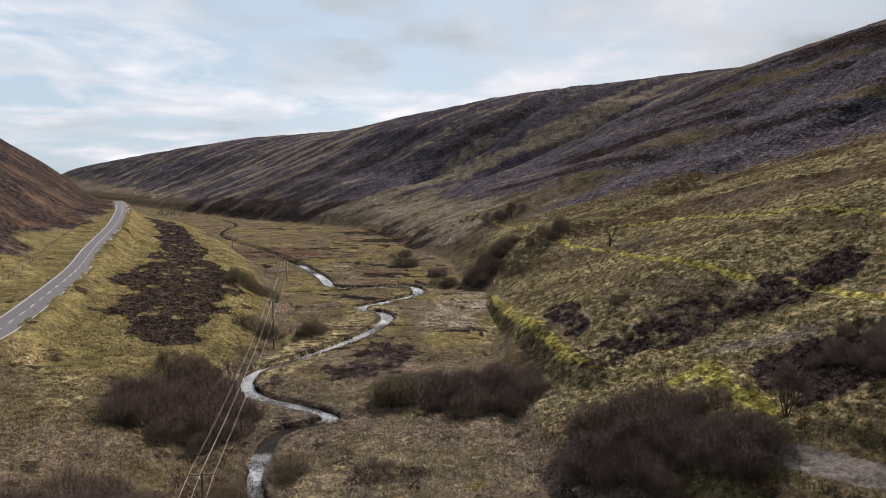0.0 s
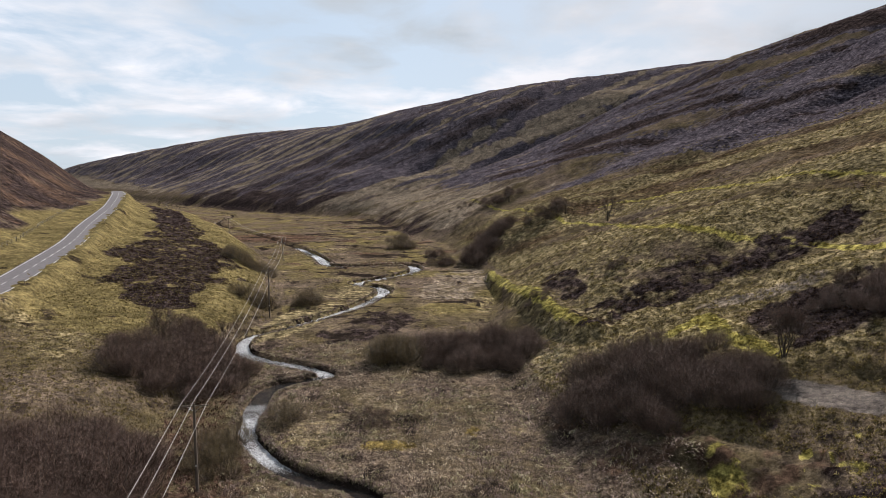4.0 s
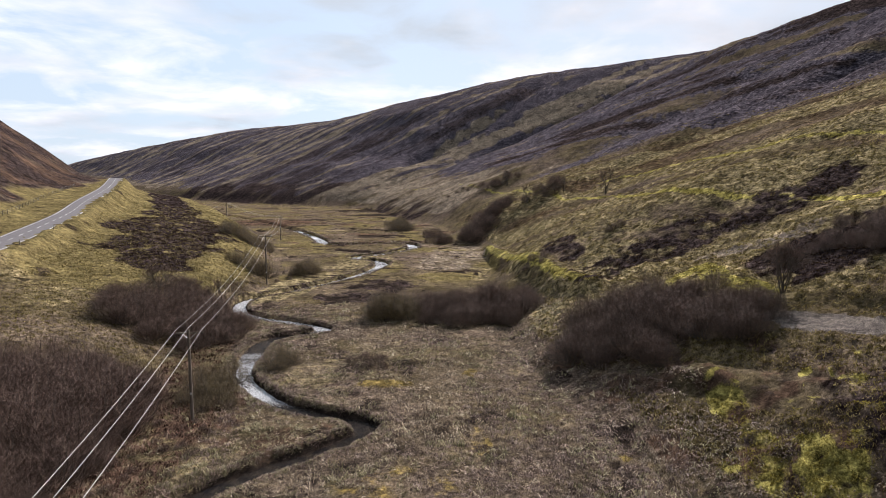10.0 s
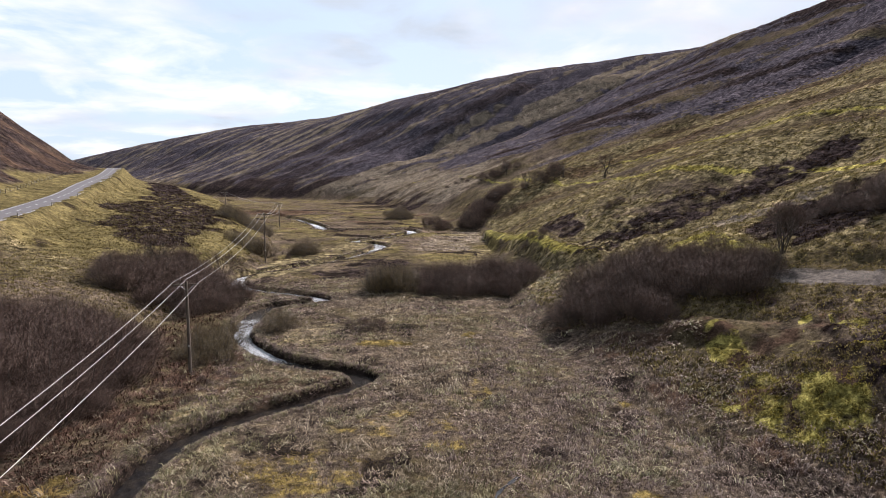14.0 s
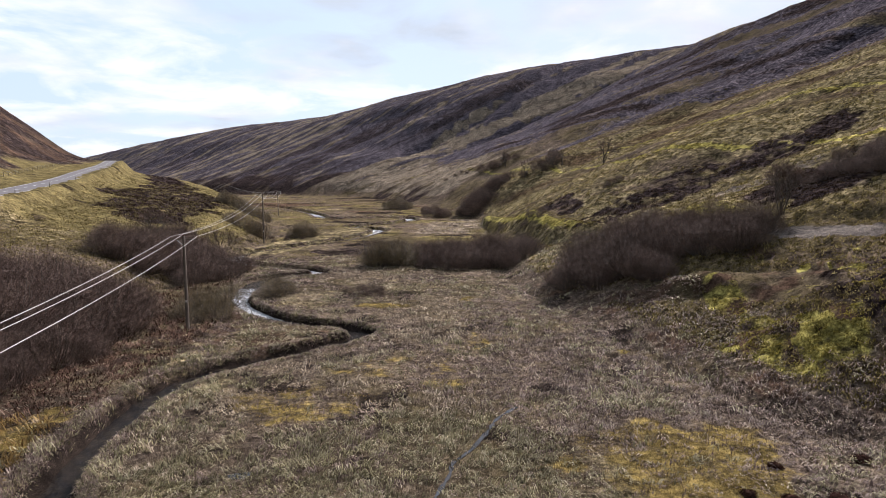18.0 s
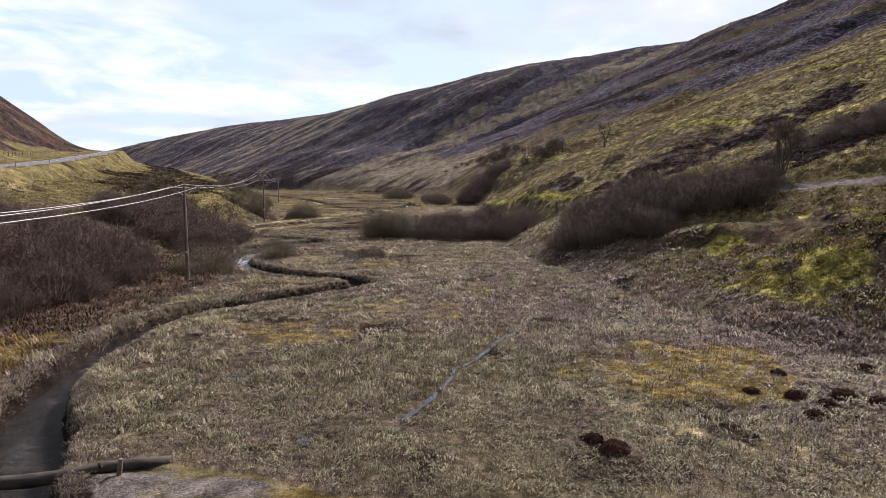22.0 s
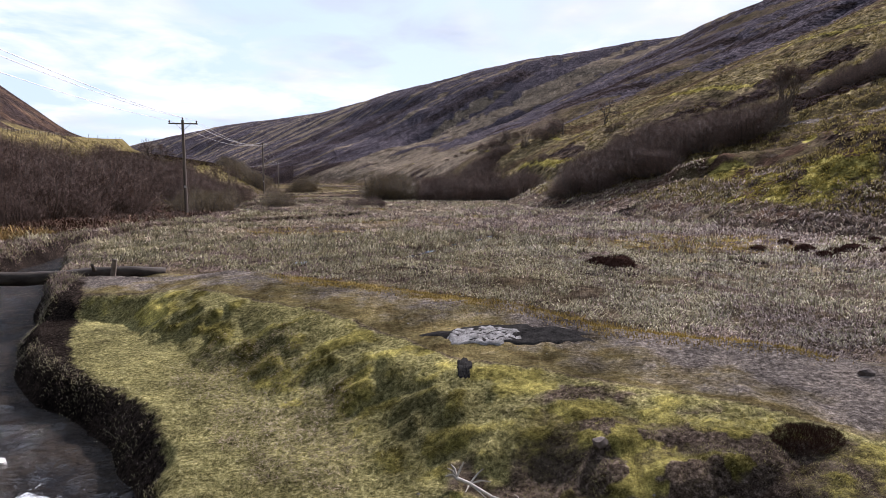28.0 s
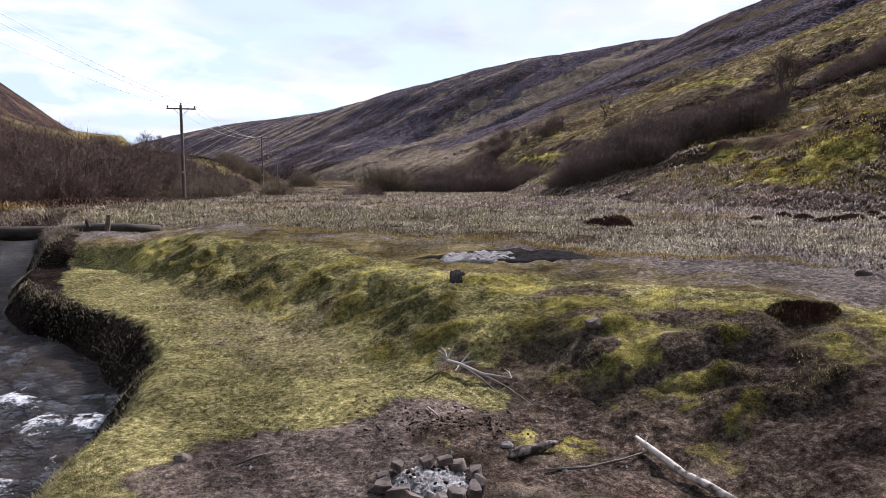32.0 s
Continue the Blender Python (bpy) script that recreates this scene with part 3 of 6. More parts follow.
    # spoil heaps and mossy mounds below the moor
    for cx, cy, sx, sy, ang, hgt in MOUNDS:
        c, s = math.cos(ang), math.sin(ang)
        u, v = ((x - cx) * c + (y - cy) * s) / sx, (-(x - cx) * s + (y - cy) * c) / sy
        z = z + hgt * np.exp(-(u * u + v * v) ** 1.5)
    z = z * (1 - cut) + cut * (level - 0.28)
    if fine:
        rough = smooth(60, 20, np.hypot(x, y))
        z = z + (1 - cut) * (0.10 * fbm(x / 1.6, y / 1.6, 3, 40) * smooth(1, 4, np.hypot(x, y)) + 0.07 * rough * np.abs(fbm(x / 0.28, y / 0.28, 2, 44)))
        z = z + (1 - cut) * (smooth(2, 10, right) * 0.55 * (np.abs(fbm(x / 2.2, y / 2.2, 3, 50)) - 0.2) + smooth(250, 60, y) * (right > 0) * 0.25 * np.abs(fbm(x / 0.7, y / 0.7, 2, 51)))
    return z


TOE_RIDGE = [(12.5, 178), (14, 160), (16, 140), (18, 120), (20.5, 103), (23, 95)]
GULLY = [(125, 668), (110, 646), (87, 622), (62, 599), (39, 580), (7, 571), (-30, 560)]


def WATER(y):
    return np.interp(y, [-8, 4, 9, 20, 40, 60, 115, 200, 290, 420, 900], [-1.5, -1.28, -1.15, -0.95, -0.75, -0.6, -0.3, 1.1, 2.1, 1.6, -1])


MOUNDS = [(27.5, 41, 4.5, 4.0, 0.5, 0.6), (24, 54.5, 1.6, 4.5, 0.6, 0.9), (33, 38, 6, 5, 0.2, 0.6)]


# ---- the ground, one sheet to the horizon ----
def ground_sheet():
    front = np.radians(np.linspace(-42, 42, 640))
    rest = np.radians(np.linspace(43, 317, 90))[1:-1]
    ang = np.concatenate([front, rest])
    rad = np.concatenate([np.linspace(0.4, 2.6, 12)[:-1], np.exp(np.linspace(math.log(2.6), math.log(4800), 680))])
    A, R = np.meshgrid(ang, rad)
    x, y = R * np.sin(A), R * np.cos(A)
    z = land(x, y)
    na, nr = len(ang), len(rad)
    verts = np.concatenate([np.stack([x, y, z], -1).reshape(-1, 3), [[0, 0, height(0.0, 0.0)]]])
    i = np.arange(nr - 1)[:, None] * na
    j = np.arange(na)[None, :]
    k = (j + 1) % na
    quads = np.stack([i + j, i + k, i + na + k, i + na + j], -1).reshape(-1, 4)[:, ::-1]
    me = bpy.data.meshes.new("ground")
    tris = np.stack([np.arange(na), (np.arange(na) + 1) % na, np.full(na, nr * na)], -1)
    loops = np.concatenate([quads.ravel(), tris.ravel()])
    me.vertices.add(len(verts)); me.loops.add(len(loops)); me.polygons.add(len(quads) + na)
    me.vertices.foreach_set("co", verts.ravel())
    me.loops.foreach_set("vertex_index", loops.astype(np.int32))
    starts = np.concatenate([np.arange(len(quads)) * 4, len(quads) * 4 + np.arange(na) * 3])
    me.polygons.foreach_set("loop_start", starts.astype(np.int32))
    me.update(calc_edges=True)
    me.polygons.foreach_set("use_smooth", [True] * len(me.polygons))
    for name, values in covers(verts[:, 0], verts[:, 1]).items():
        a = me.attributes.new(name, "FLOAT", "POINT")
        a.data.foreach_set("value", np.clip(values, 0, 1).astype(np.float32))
    me.materials.append(GROUND)
    ob = new("ground", me)
    return tagged(ob, "moorland valley floor and hillsides of dry grass, moss and heather", "ground", kind="structure")


def spot(x, y, cx, cy, sx, sy, turn=0.0, rough=0.35, size=None):
    """A blotch: 1 inside, 0 outside, with an uneven edge."""
    c, s = math.cos(turn), math.sin(turn)
    u, v = ((x - cx) * c + (y - cy) * s) / sx, (-(x - cx) * s + (y - cy) * c) / sy
    q = np.hypot(u, v) + rough * fbm(x / (size or max(sx, sy) * 0.5), y / (size or max(sx, sy) * 0.5), 3, 60)
    return smooth(1.25, 0.75, q)


def covers(x, y):
    """What grows where."""
    lean = np.sqrt(1 + ((TOE_RIGHT(y + 5) - TOE_RIGHT(y - 5)) / 10) ** 2)
    right = (x - TOE_RIGHT(y)) / lean
    turn = np.sqrt(1 + ((ROAD_X(y + 4) - ROAD_X(y - 4)) / 8) ** 2)
    off = (ROAD_X(y) - x) / turn
    left = TOE_LEFT(y) - x
    near, leg = along(STREAM, x, y)
    over, ahead, foot = y - BANK_BACK(x), y - BANK_FRONT(x), y - BANK_FOOT(x)
    out = {}
    # moor: bands that run slantwise up the slope, grass low down, heather above and beyond
    warp = 5 * fbm(x / 35, y / 35, 3, 69)
    p1, q1 = 0.82 * x + 0.57 * y + warp, 0.82 * y - 0.57 * x
    p2, q2 = 0.97 * y - 0.25 * x + warp, 0.97 * x + 0.25 * y
    far = smooth(390, 500, y)
    wide = fbm(p1 / 22, q1 / 190, 4, 70) * (1 - far) + far * fbm(p2 / 26, q2 / 200, 4, 70)
    thin = fbm(p1 / 5.0, q1 / 60, 4, 71) * (1 - far) + far * fbm(p2 / 9, q2 / 90, 4, 71)
    out["band"] = np.where(right > -4, 0.55 + 0.7 * thin + 0.4 * wide, 0.75)
    heath = smooth(-16, 18, p1 - 200 + 40 * wide + 26 * thin) * smooth(0, 20, right)
    heath = heath * (1 - 0.75 * np.exp(-((p1 - 243) / 7) ** 2) * smooth(280, 210, y))
    pale = smooth(0.04, 0.26, 0.7 * wide + 0.6 * thin) * smooth(210, 330, y)
    pale = np.maximum(pale, 0.95 * smooth(60, 36, right + 22 * thin) * smooth(250, 300, y) * smooth(545, 490, y))
    pale = np.maximum(pale, 0.55 * np.exp(-((p2 - 521) / 9) ** 2) * smooth(-20, 10, x) * smooth(190, 130, x))
    # heather-and-grass cover whose colour has the distance haze painted in
    out["hazed_moor"] = np.minimum(1.2 * heath, 1) * (1 - 0.75 * pale) * smooth(-2, 8, right)
    dark = smooth(0.0, 0.22, -0.7 * wide - 0.45 * thin) * smooth(20, 60, right) + smooth(75, 40, right + 30 * wide) * smooth(545, 600, y) * smooth(1100, 800, y)
    out["heather"] = heath * np.clip(dark, 0, 1) * (1 - pale) * 0.56 + 0.42 * heath * smooth(420, 330, y) * (1 - pale)
    out["green"] = smooth(0, 6, right) * (1 - heath) * smooth(330, 250, y) * (0.66 + 0.35 * thin + 0.3 * fbm(x / 16, y / 16, 3, 77))
    track = np.minimum(along(TRACK_LOW, x, y)[0], along(TRACK_HIGH, x, y)[0])
    out["moss"] = 0.62 * smooth(1.7, 0.5, track + 0.7 * fbm(x / 4, y / 4, 2, 78))
    out["heather"] = np.maximum(out["heather"], spot(x, y, 62.5, 99, 5, 4, 0.3, 0.5) * 0.9)
    # the bank below the road, with its heather, and the hill above
    bank = smooth(0, 7, left)
    rows = along(HEATH_LINE, x, y, 40.0)[0] / HEATH_HALF(np.clip(y, 100, 340))
    patch = smooth(1.15, 0.75, rows + 0.75 * fbm(x / 7, y / 11, 4, 79)) * smooth(5, 9, -off)
    mottled = smooth(-0.52, -0.32, fbm(x / 4.0, y / 5.5, 4, 80))
    out["heather"] = np.maximum(out["heather"], patch * mottled * smooth(-4, 4, left) * 1.0)
    brown = smooth(8, 18, off + np.interp(y, [100, 180, 240, 320], [-10, -3, 4, 12]) + 12 * fbm(x / 18, y / 18, 3, 82))
    out["heather"] = np.where(off > 4, brown * (0.80 + 0.45 * fbm(x / 9, y / 9, 3, 83)), out["heather"])
    out["russet"] = np.where(off > 4, brown * (0.42 + 0.35 * fbm(x / 13, y / 13, 3, 85)), 0)
    out["straw"] = bank * (0.85 + 0.3 * fbm(x / 15, y / 15, 3, 84)) * (1 - brown) * smooth(70, 105, y)
    out["green"] = np.maximum(out["green"], bank * smooth(125, 95, y) * (0.18 + 0.7 * fbm(x / 9, y / 9, 3, 81)) * (off < 0))
    out["green"] = np.maximum(out["green"], spot(x, y, -31, 124, 6, 22, -0.28, 0.3) * 0.70)
    out["green"] = np.maximum(out["green"], spot(x, y, -22, 160, 9, 15, -0.3, 0.4) * 0.55)
    # mossy bank and meadow by the stream
    fore = smooth(0.3, -0.3, ahead) * smooth(40, 20, np.abs(x))
    face = fore * smooth(-0.4, 0.5, foot)
    out["moss"] = np.maximum(out["moss"], face * (0.26 + 0.9 * np.abs(fbm(x / 0.62, y / 0.45, 2, 57)) + 0.5 * fbm(x / 0.7, y / 0.7, 3, 86) - 0.10 * smooth(0.5, 3.5, x)))
    out["turf"] = fore * (0.85 + 0.35 * fbm(x / 1.2, y / 1.2, 3, 87))
    top = smooth(0.25, -0.25, over) * smooth(-0.3, 0.3, ahead) * smooth(40, 20, np.abs(x))
    middle = 1 - np.abs(2 * np.clip(over / np.minimum(BANK_FRONT(x) - BANK_BACK(x), -0.5), 0, 1) - 1.0)
    out["bare"] = top * (0.42 + 0.30 * smooth(0.0, 4.0, x) + 0.22 * smooth(-3, -7, x)) * (0.60 + 0.8 * middle) * (0.9 + 0.6 * fbm(x / 0.9, y / 0.9, 3, 88))
    out["straw"] = np.maximum(out["straw"], top * 0.85)
    out["gold"] = smooth(1.9, 0.4, np.abs(over + 0.8) + 0.5 * fbm(x / 1.2, y / 1.2, 2, 94)) * smooth(-5.5, -3.5, x) * smooth(8, 3, x) * 0.72
    dirt = spot(x, y, -0.1, 3.2, 1.45, 1.35, 0.0, 0.5, 0.9)
    out["turf"] = out["turf"] * (1 - 0.9 * dirt)
    out["green"] = out["green"] * (1 - 0.55 * smooth(68, 60, y))
    out["moss"] = out["moss"] * (1 - 0.8 * dirt)
    out["soil"] = dirt
    below = smooth(86, 76, y + 0.25 * x) * smooth(-1, 2, right) * smooth(26, 14, right)
    out["green"] = out["green"] * (1 - 0.85 * below)
    out["russet"] = np.maximum(out["russet"], below * (0.42 + 0.7 * fbm(x / 3, y / 3, 3, 127)))
    out["heather"] = np.maximum(out["heather"], below * (0.10 + 0.8 * fbm(x / 2.2, y / 2.2, 3, 128)))
    # bands of withered bracken across the green slope
    for cx, cy, sx, sy, turn in ((40, 101.5, 21, 6.5, -0.03), (46, 74, 8, 7, 0.3), (27, 99, 6, 4, 0.4), (24, 125, 3, 16, 0.05)):
        out["heather"] = np.maximum(out["heather"], spot(x, y, cx, cy, sx, sy, turn, 0.6, 5) * (0.70 + 0.8 * fbm(x / 2.0, y / 2.6, 4, 129)))
    out["moss"] = np.maximum(out["moss"], smooth(2.2, 0.8, along(TOE_RIDGE, x, y)[0] + fbm(x / 3, y / 3, 2, 130)) * 0.6)
    # mossy mounds and the spoil heap below the moor
    out["moss"] = np.maximum(out["moss"], spot(x, y, 23.8, 40.5, 3.4, 5.0, 0.3, 0.5) * (0.55 + 0.6 * fbm(x / 1.6, y / 1.6, 3, 89)))
    out["moss"] = np.maximum(out["moss"], spot(x, y, 33, 46, 6, 6, 0.3, 0.5) * (0.12 + 0.9 * fbm(x / 2, y / 2, 3, 90)))
    out["moss"] = np.maximum(out["moss"], spot(x, y, 23.8, 50, 1.3, 4.5, -0.15, 0.5) * 0.75)
    out["moss"] = np.maximum(out["moss"], smooth(2.4, 0.9, along(MOSS_EDGE, x, y)[0] + 0.8 * fbm(x / 3, y / 3, 2, 131)) * 0.66)
    out["heather"] = np.maximum(out["heather"], spot(x, y, 31.5, 39, 8, 9, 0.3, 0.5) * (0.6 + 0.5 * fbm(x / 2.5, y / 2.5, 3, 93)))
    out["heather"] = np.maximum(out["heather"], spot(x, y, 46, 74, 8, 8, 0.25, 0.4) * 0.7)
    out["bare"] = np.maximum(out["bare"], spot(x, y, 36.3, 57.3, 2.5, 7.5, 0.55, 0.35, 2.5))
    out["bare"] = np.maximum(out["bare"], spot(x, y, 45, 86, 8.0, 1.6, -0.45, 0.5, 3) * 0.5)
    out["bare"] = np.maximum(out["bare"], spot(x, y, 15, 150, 1.0, 30, 0.12, 0.4, 4) * 0.4)
    # bog: golden moss, peat, russet sedge
    for cx, cy, sx, sy, much in ((-6, 65.3, 3.4, 1.3, 0.75), (3, 69.5, 0.9, 1.6, 0.6), (3.2, 50.5, 0.9, 3.0, 0.5), (14.7, 47.2, 0.7, 0.6, 0.7), (0.9, 39.4, 1.8, 0.9, 0.5), (12.5, 28, 5.5, 4.8, 0.66), (-8, 36, 5, 3, 0.46), (-22.5, 30, 2.4, 5, 0.62), (-3, 43, 6, 2.5, 0.42)):
        out["gold"] = np.maximum(out["gold"], spot(x, y, cx, cy, sx, sy, 0.0, 0.5) * (much + 0.4 * fbm(x / 1.4, y / 1.4, 3, 98)))
    out["russet"] = np.maximum(out["russet"], spot(x, y, -88, 297, 34, 24, 0.0, 0.4, 8) * (0.78 + 0.5 * fbm(x / 6, y / 6, 3, 99)))
    out["russet"] = np.maximum(out["russet"], spot(x, y, -13, 50, 5, 3.5, 0.4, 0.5, 2) * 0.55)
    out["russet"] = np.maximum(out["russet"], spot(x, y, -26, 55, 9, 16, 0.1, 0.5, 3) * (0.45 + 0.6 * fbm(x / 2, y / 2, 3, 101)))
    out["green"] = np.maximum(out["green"], (right < 0) * (left < 0) * smooth(8, 14, over + 10) * (0.14 + 0.7 * fbm(x / 10, y / 10, 3, 102)))
    out["mud"] = spot(x, y, -15, 121, 6.5, 17, -0.45, 0.5, 5) * (0.34 + 0.8 * fbm(x / 2.6, y / 4, 4, 103))
    wet = spot(x, y, -15, 121, 6.5, 17, -0.45, 0.5, 5)
    out["heather"] = np.maximum(out["heather"], wet * (0.66 + 0.55 * fbm(x / 3, y / 4, 3, 142)))
    out["green"] = out["green"] * (1 - 0.8 * wet)
    floor = (right < 2) & (left < -2)
    # cut peat edges and dark wet ground further up the valley
    for cx, cy, sx, sy, turn, much in ((-26, 184, 13, 2.4, -0.35, 0.8), (-24, 228, 16, 6, 0.1, 0.5), (-52, 437, 26, 24, 0.3, 0.75), (-38, 372, 20, 12, 0.2, 0.7), (-24, 350, 8, 6, 0, 0.6), (-34, 205, 12, 3, -0.2, 0.6), (-60, 320, 26, 7, 0.2, 0.5), (-125, 480, 30, 10, 0.2, 0.6), (-45, 262, 10, 3, 0.0, 0.6), (-95, 300, 14, 4, 0.2, 0.6)):
        out["mud"] = np.maximum(out["mud"], floor * spot(x, y, cx, cy, sx, sy, turn, 0.6, 7) * (much + 0.8 * fbm(x / 5, y / 4, 4, 120)))
    out["heather"] = np.maximum(out["heather"], smooth(-6, 0, right) * smooth(24, 12, right + 10 * fbm(x / 20, y / 30, 3, 121)) * smooth(300, 320, y) * smooth(480, 440, y) * (0.62 + 0.5 * fbm(x / 8, y / 14, 4, 122)))
    ribs = fbm((y + 0.5 * x) / 7, (x - 0.4 * y) / 45, 4, 123)
    out["heather"] = np.maximum(out["heather"], smooth(0.10, 0.22, ribs) * smooth(6, 12, right) * smooth(75, 50, right) * smooth(240, 290, y) * smooth(560, 500, y) * 0.5)
    out["straw"] = np.maximum(out["straw"], pale * smooth(4, 10, right) * smooth(70, 45, right) * smooth(250, 300, y) * smooth(560, 530, y) * (0.3 + 0.5 * ribs))
    bleached = pale * smooth(4, 10, right) * smooth(75, 50, right) * smooth(250, 300, y) * smooth(560, 530, y) * (0.62 + 0.8 * ribs)
    # dark heather flat at the head of the valley
    out["heather"] = np.maximum(out["heather"], smooth(-6, 6, right) * smooth(55, 30, right) * smooth(520, 560, y) * smooth(1000, 760, y) * (0.74 + 0.9 * fbm(x / 26, y / 18, 4, 124)))
    out["straw"] = np.maximum(out["straw"], floor * smooth(110, 140, y) * (0.30 + 0.95 * fbm(x / 13, y / 17, 4, 125)))
    out["russet"] = np.maximum(out["russet"], floor * smooth(150, 200, y) * (0.18 + 0.9 * fbm(x / 11, y / 9, 4, 126)))
    channel = np.abs(fbm(x / 26 + 0.3 * fbm(x / 9, y / 9, 2, 107), y / 11, 2, 108))
    out["mud"] = np.maximum(out["mud"], smooth(0.045, 0.015, channel) * smooth(105, 130, y) * smooth(430, 330, y) * (right < -3) * (left < -3) * 0.7)
    out["mud"] = np.maximum(out["mud"], smooth(1.7, 1.1, near) * smooth(1, 20, y) * 0.72)
    out["mud"] = np.maximum(out["mud"], smooth(2.9, 2.2, near) * smooth(20, 15, y) * 0.72)
    out["mud"] = np.maximum(out["mud"], smooth(-0.5, 2, over) * smooth(-0.22, -0.42, fbm(x / 3.5, y / 3.5, 4, 104)) * (right < 2) * 0.55)
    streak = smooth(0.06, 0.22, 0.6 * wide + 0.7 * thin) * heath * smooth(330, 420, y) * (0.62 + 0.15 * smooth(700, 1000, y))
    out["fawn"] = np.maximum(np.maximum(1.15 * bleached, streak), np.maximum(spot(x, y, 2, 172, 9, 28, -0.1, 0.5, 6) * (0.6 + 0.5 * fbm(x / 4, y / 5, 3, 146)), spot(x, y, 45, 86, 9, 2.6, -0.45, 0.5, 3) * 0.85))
    out["fawn"] = np.maximum(out["fawn"], 0.62 * smooth(20, 40, right) * smooth(330, 420, y) * (1 - out["hazed_moor"]))
    out["hazed_moor"] = out["hazed_moor"] * (1 - 0.8 * np.clip(bleached, 0, 1))
    out["heather"] = out["heather"] * (1 - 0.6 * np.clip(bleached, 0, 1))
    humus = np.maximum(spot(x, y, 1.9, 3.6, 1.6, 1.8, -0.3, 0.5, 0.8), spot(x, y, 2.6, 4.7, 2.2, 0.9, -0.45, 0.5, 0.8))
    cushions = smooth(0.04, 0.18, fbm(x / 0.42, y / 0.26, 3, 160) + 0.01 + 0.10 * smooth(0.2, 0.9, foot))
    for name in ("turf", "soil"):
        out[name] = out[name] * (1 - humus)
    out["heather"] = out["heather"] * (1 - fore)
    out["humus"] = np.maximum(humus, face * smooth(-0.5, 2.0, x) * (0.62 - 1.0 * np.abs(fbm(x / 0.62, y / 0.45, 2, 57)) + 0.5 * fbm(x / 0.9, y / 0.9, 3, 92)))
    out["humus"] = out["humus"] * (1 - 0.9 * cushions)
    out["moss"] = np.maximum(out["moss"], 0.5 * cushions * np.maximum(humus * smooth(3.3, 3.9, y), face * smooth(0.0, 1.5, x)))
    out["green"] = out["green"] * (1 - 0.9 * np.clip(bleached, 0, 1))
    mossy = np.maximum(spot(x, y, 23.8, 40.5, 3.4, 5.0, 0.3, 0.5), np.maximum(spot(x, y, 29.5, 48, 3, 2.5, 0.3, 0.5), spot(x, y, 23.8, 50, 1.3, 4.5, -0.15, 0.5)))
    tufts = smooth(-0.02, 0.14, fbm(x / 1.5, y / 1.5, 4, 145))
    for name in ("heather", "russet", "mud"):
        out[name] = out[name] * (1 - 0.9 * mossy * tufts)
    out["moss"] = np.maximum(out["moss"], 0.66 * mossy * tufts)
    return out


TRACK_LOW = [(-42, 496), (12, 340), (31.6, 250), (38.3, 200), (44.4, 157), (46.4, 124), (51, 109), (56.2, 100.5), (59, 89), (62, 70)]
MOSS_EDGE = [(29, 82), (36, 84.5), (35, 76), (37, 68)]
TRACK_HIGH = [(50, 198), (63, 168), (67, 144), (71, 128), (75, 115), (77.6, 109), (81, 94)]
HEATH_LINE = [(-54, 114), (-62, 130), (-66, 150), (-77, 175), (-93, 212), (-108, 245), (-135, 295), (-160, 335)]
HEATH_HALF = curve_of([100, 114, 133, 150, 172, 200, 228, 290, 340], [4, 6, 12, 13, 14, 10, 8, 7, 6])
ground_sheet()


# ---- the stream ----
def ribbon(points, half, lift=0.0):
    pts = np.array(points, float)
    way = np.gradient(pts, axis=0)
    way /= np.linalg.norm(way, axis=1)[:, None]
    side = np.stack([-way[:, 1], way[:, 0]], -1)
    return pts, side


def stream():
    raw = np.array(STREAM, float)
    run = np.concatenate([[0], np.cumsum(np.hypot(*np.diff(raw, axis=0).T))])
    at = np.concatenate([np.arange(0, 36, 0.11), np.arange(36, 130, 0.5), np.arange(130, np.interp(258, raw[-40:, 1], run[-40:]), 3.0)])
    pts, side = ribbon(np.stack([np.interp(at, run, raw[:, 0]), np.interp(at, run, raw[:, 1])], -1), 2)
    offs = np.linspace(-1, 1, 37)
    half = (1.7 + 0.004 * np.clip(pts[:, 1], 0, 250) + 0.9 * smooth(24, 18, pts[:, 1]))[:, None]
    xy = pts[:, None, :] + side[:, None, :] * (offs[None, :] * half)[..., None]
    x, y = xy[..., 0], xy[..., 1]
    quick = np.exp(-((y - 5.6) / 1.8) ** 2) + 0.35 * smooth(12, 8, y)
    wave = fbm(x / 0.40, y / 0.5, 2, 91)
    z = WATER(y) + (0.045 + 0.085 * np.clip(quick, 0, 1)) * wave * smooth(60, 24, y)
    verts = np.stack([x, y, z], -1).reshape(-1, 3)
    n, w = len(pts), len(offs)
    a, b = np.arange(n - 1)[:, None] * w, np.arange(w - 1)[None, :]
    faces = np.stack([a + b, a + b + 1, a + w + b + 1, a + w + b], -1).reshape(-1, 4)
    me = mesh_of("stream", verts, faces, WATER_MAT, True)
    foam_and_sheen = me.attributes.new("foam_and_sheen", "FLOAT", "POINT")
    # upstream of y 54 the white flecks also stand in for reflected sky
    calm_sheen = 0.94 + 0.06 * smooth(60, 120, y) + 0.25 * fbm(x / 6, y / 6, 2, 140)
    value = 1.06 * calm_sheen * smooth(54, 62, y) * smooth(84, 78, y) + 1.0 * calm_sheen * smooth(84, 92, y) + (0.62 + 0.75 * wave) * np.clip(1.2 * quick, 0, 1.1)
    foam_and_sheen.data.foreach_set("value", value.ravel().astype(np.float32))
    return tagged(new("water", me), "shallow peaty stream winding down the valley with small rapids", "stream", kind="structure")


stream()


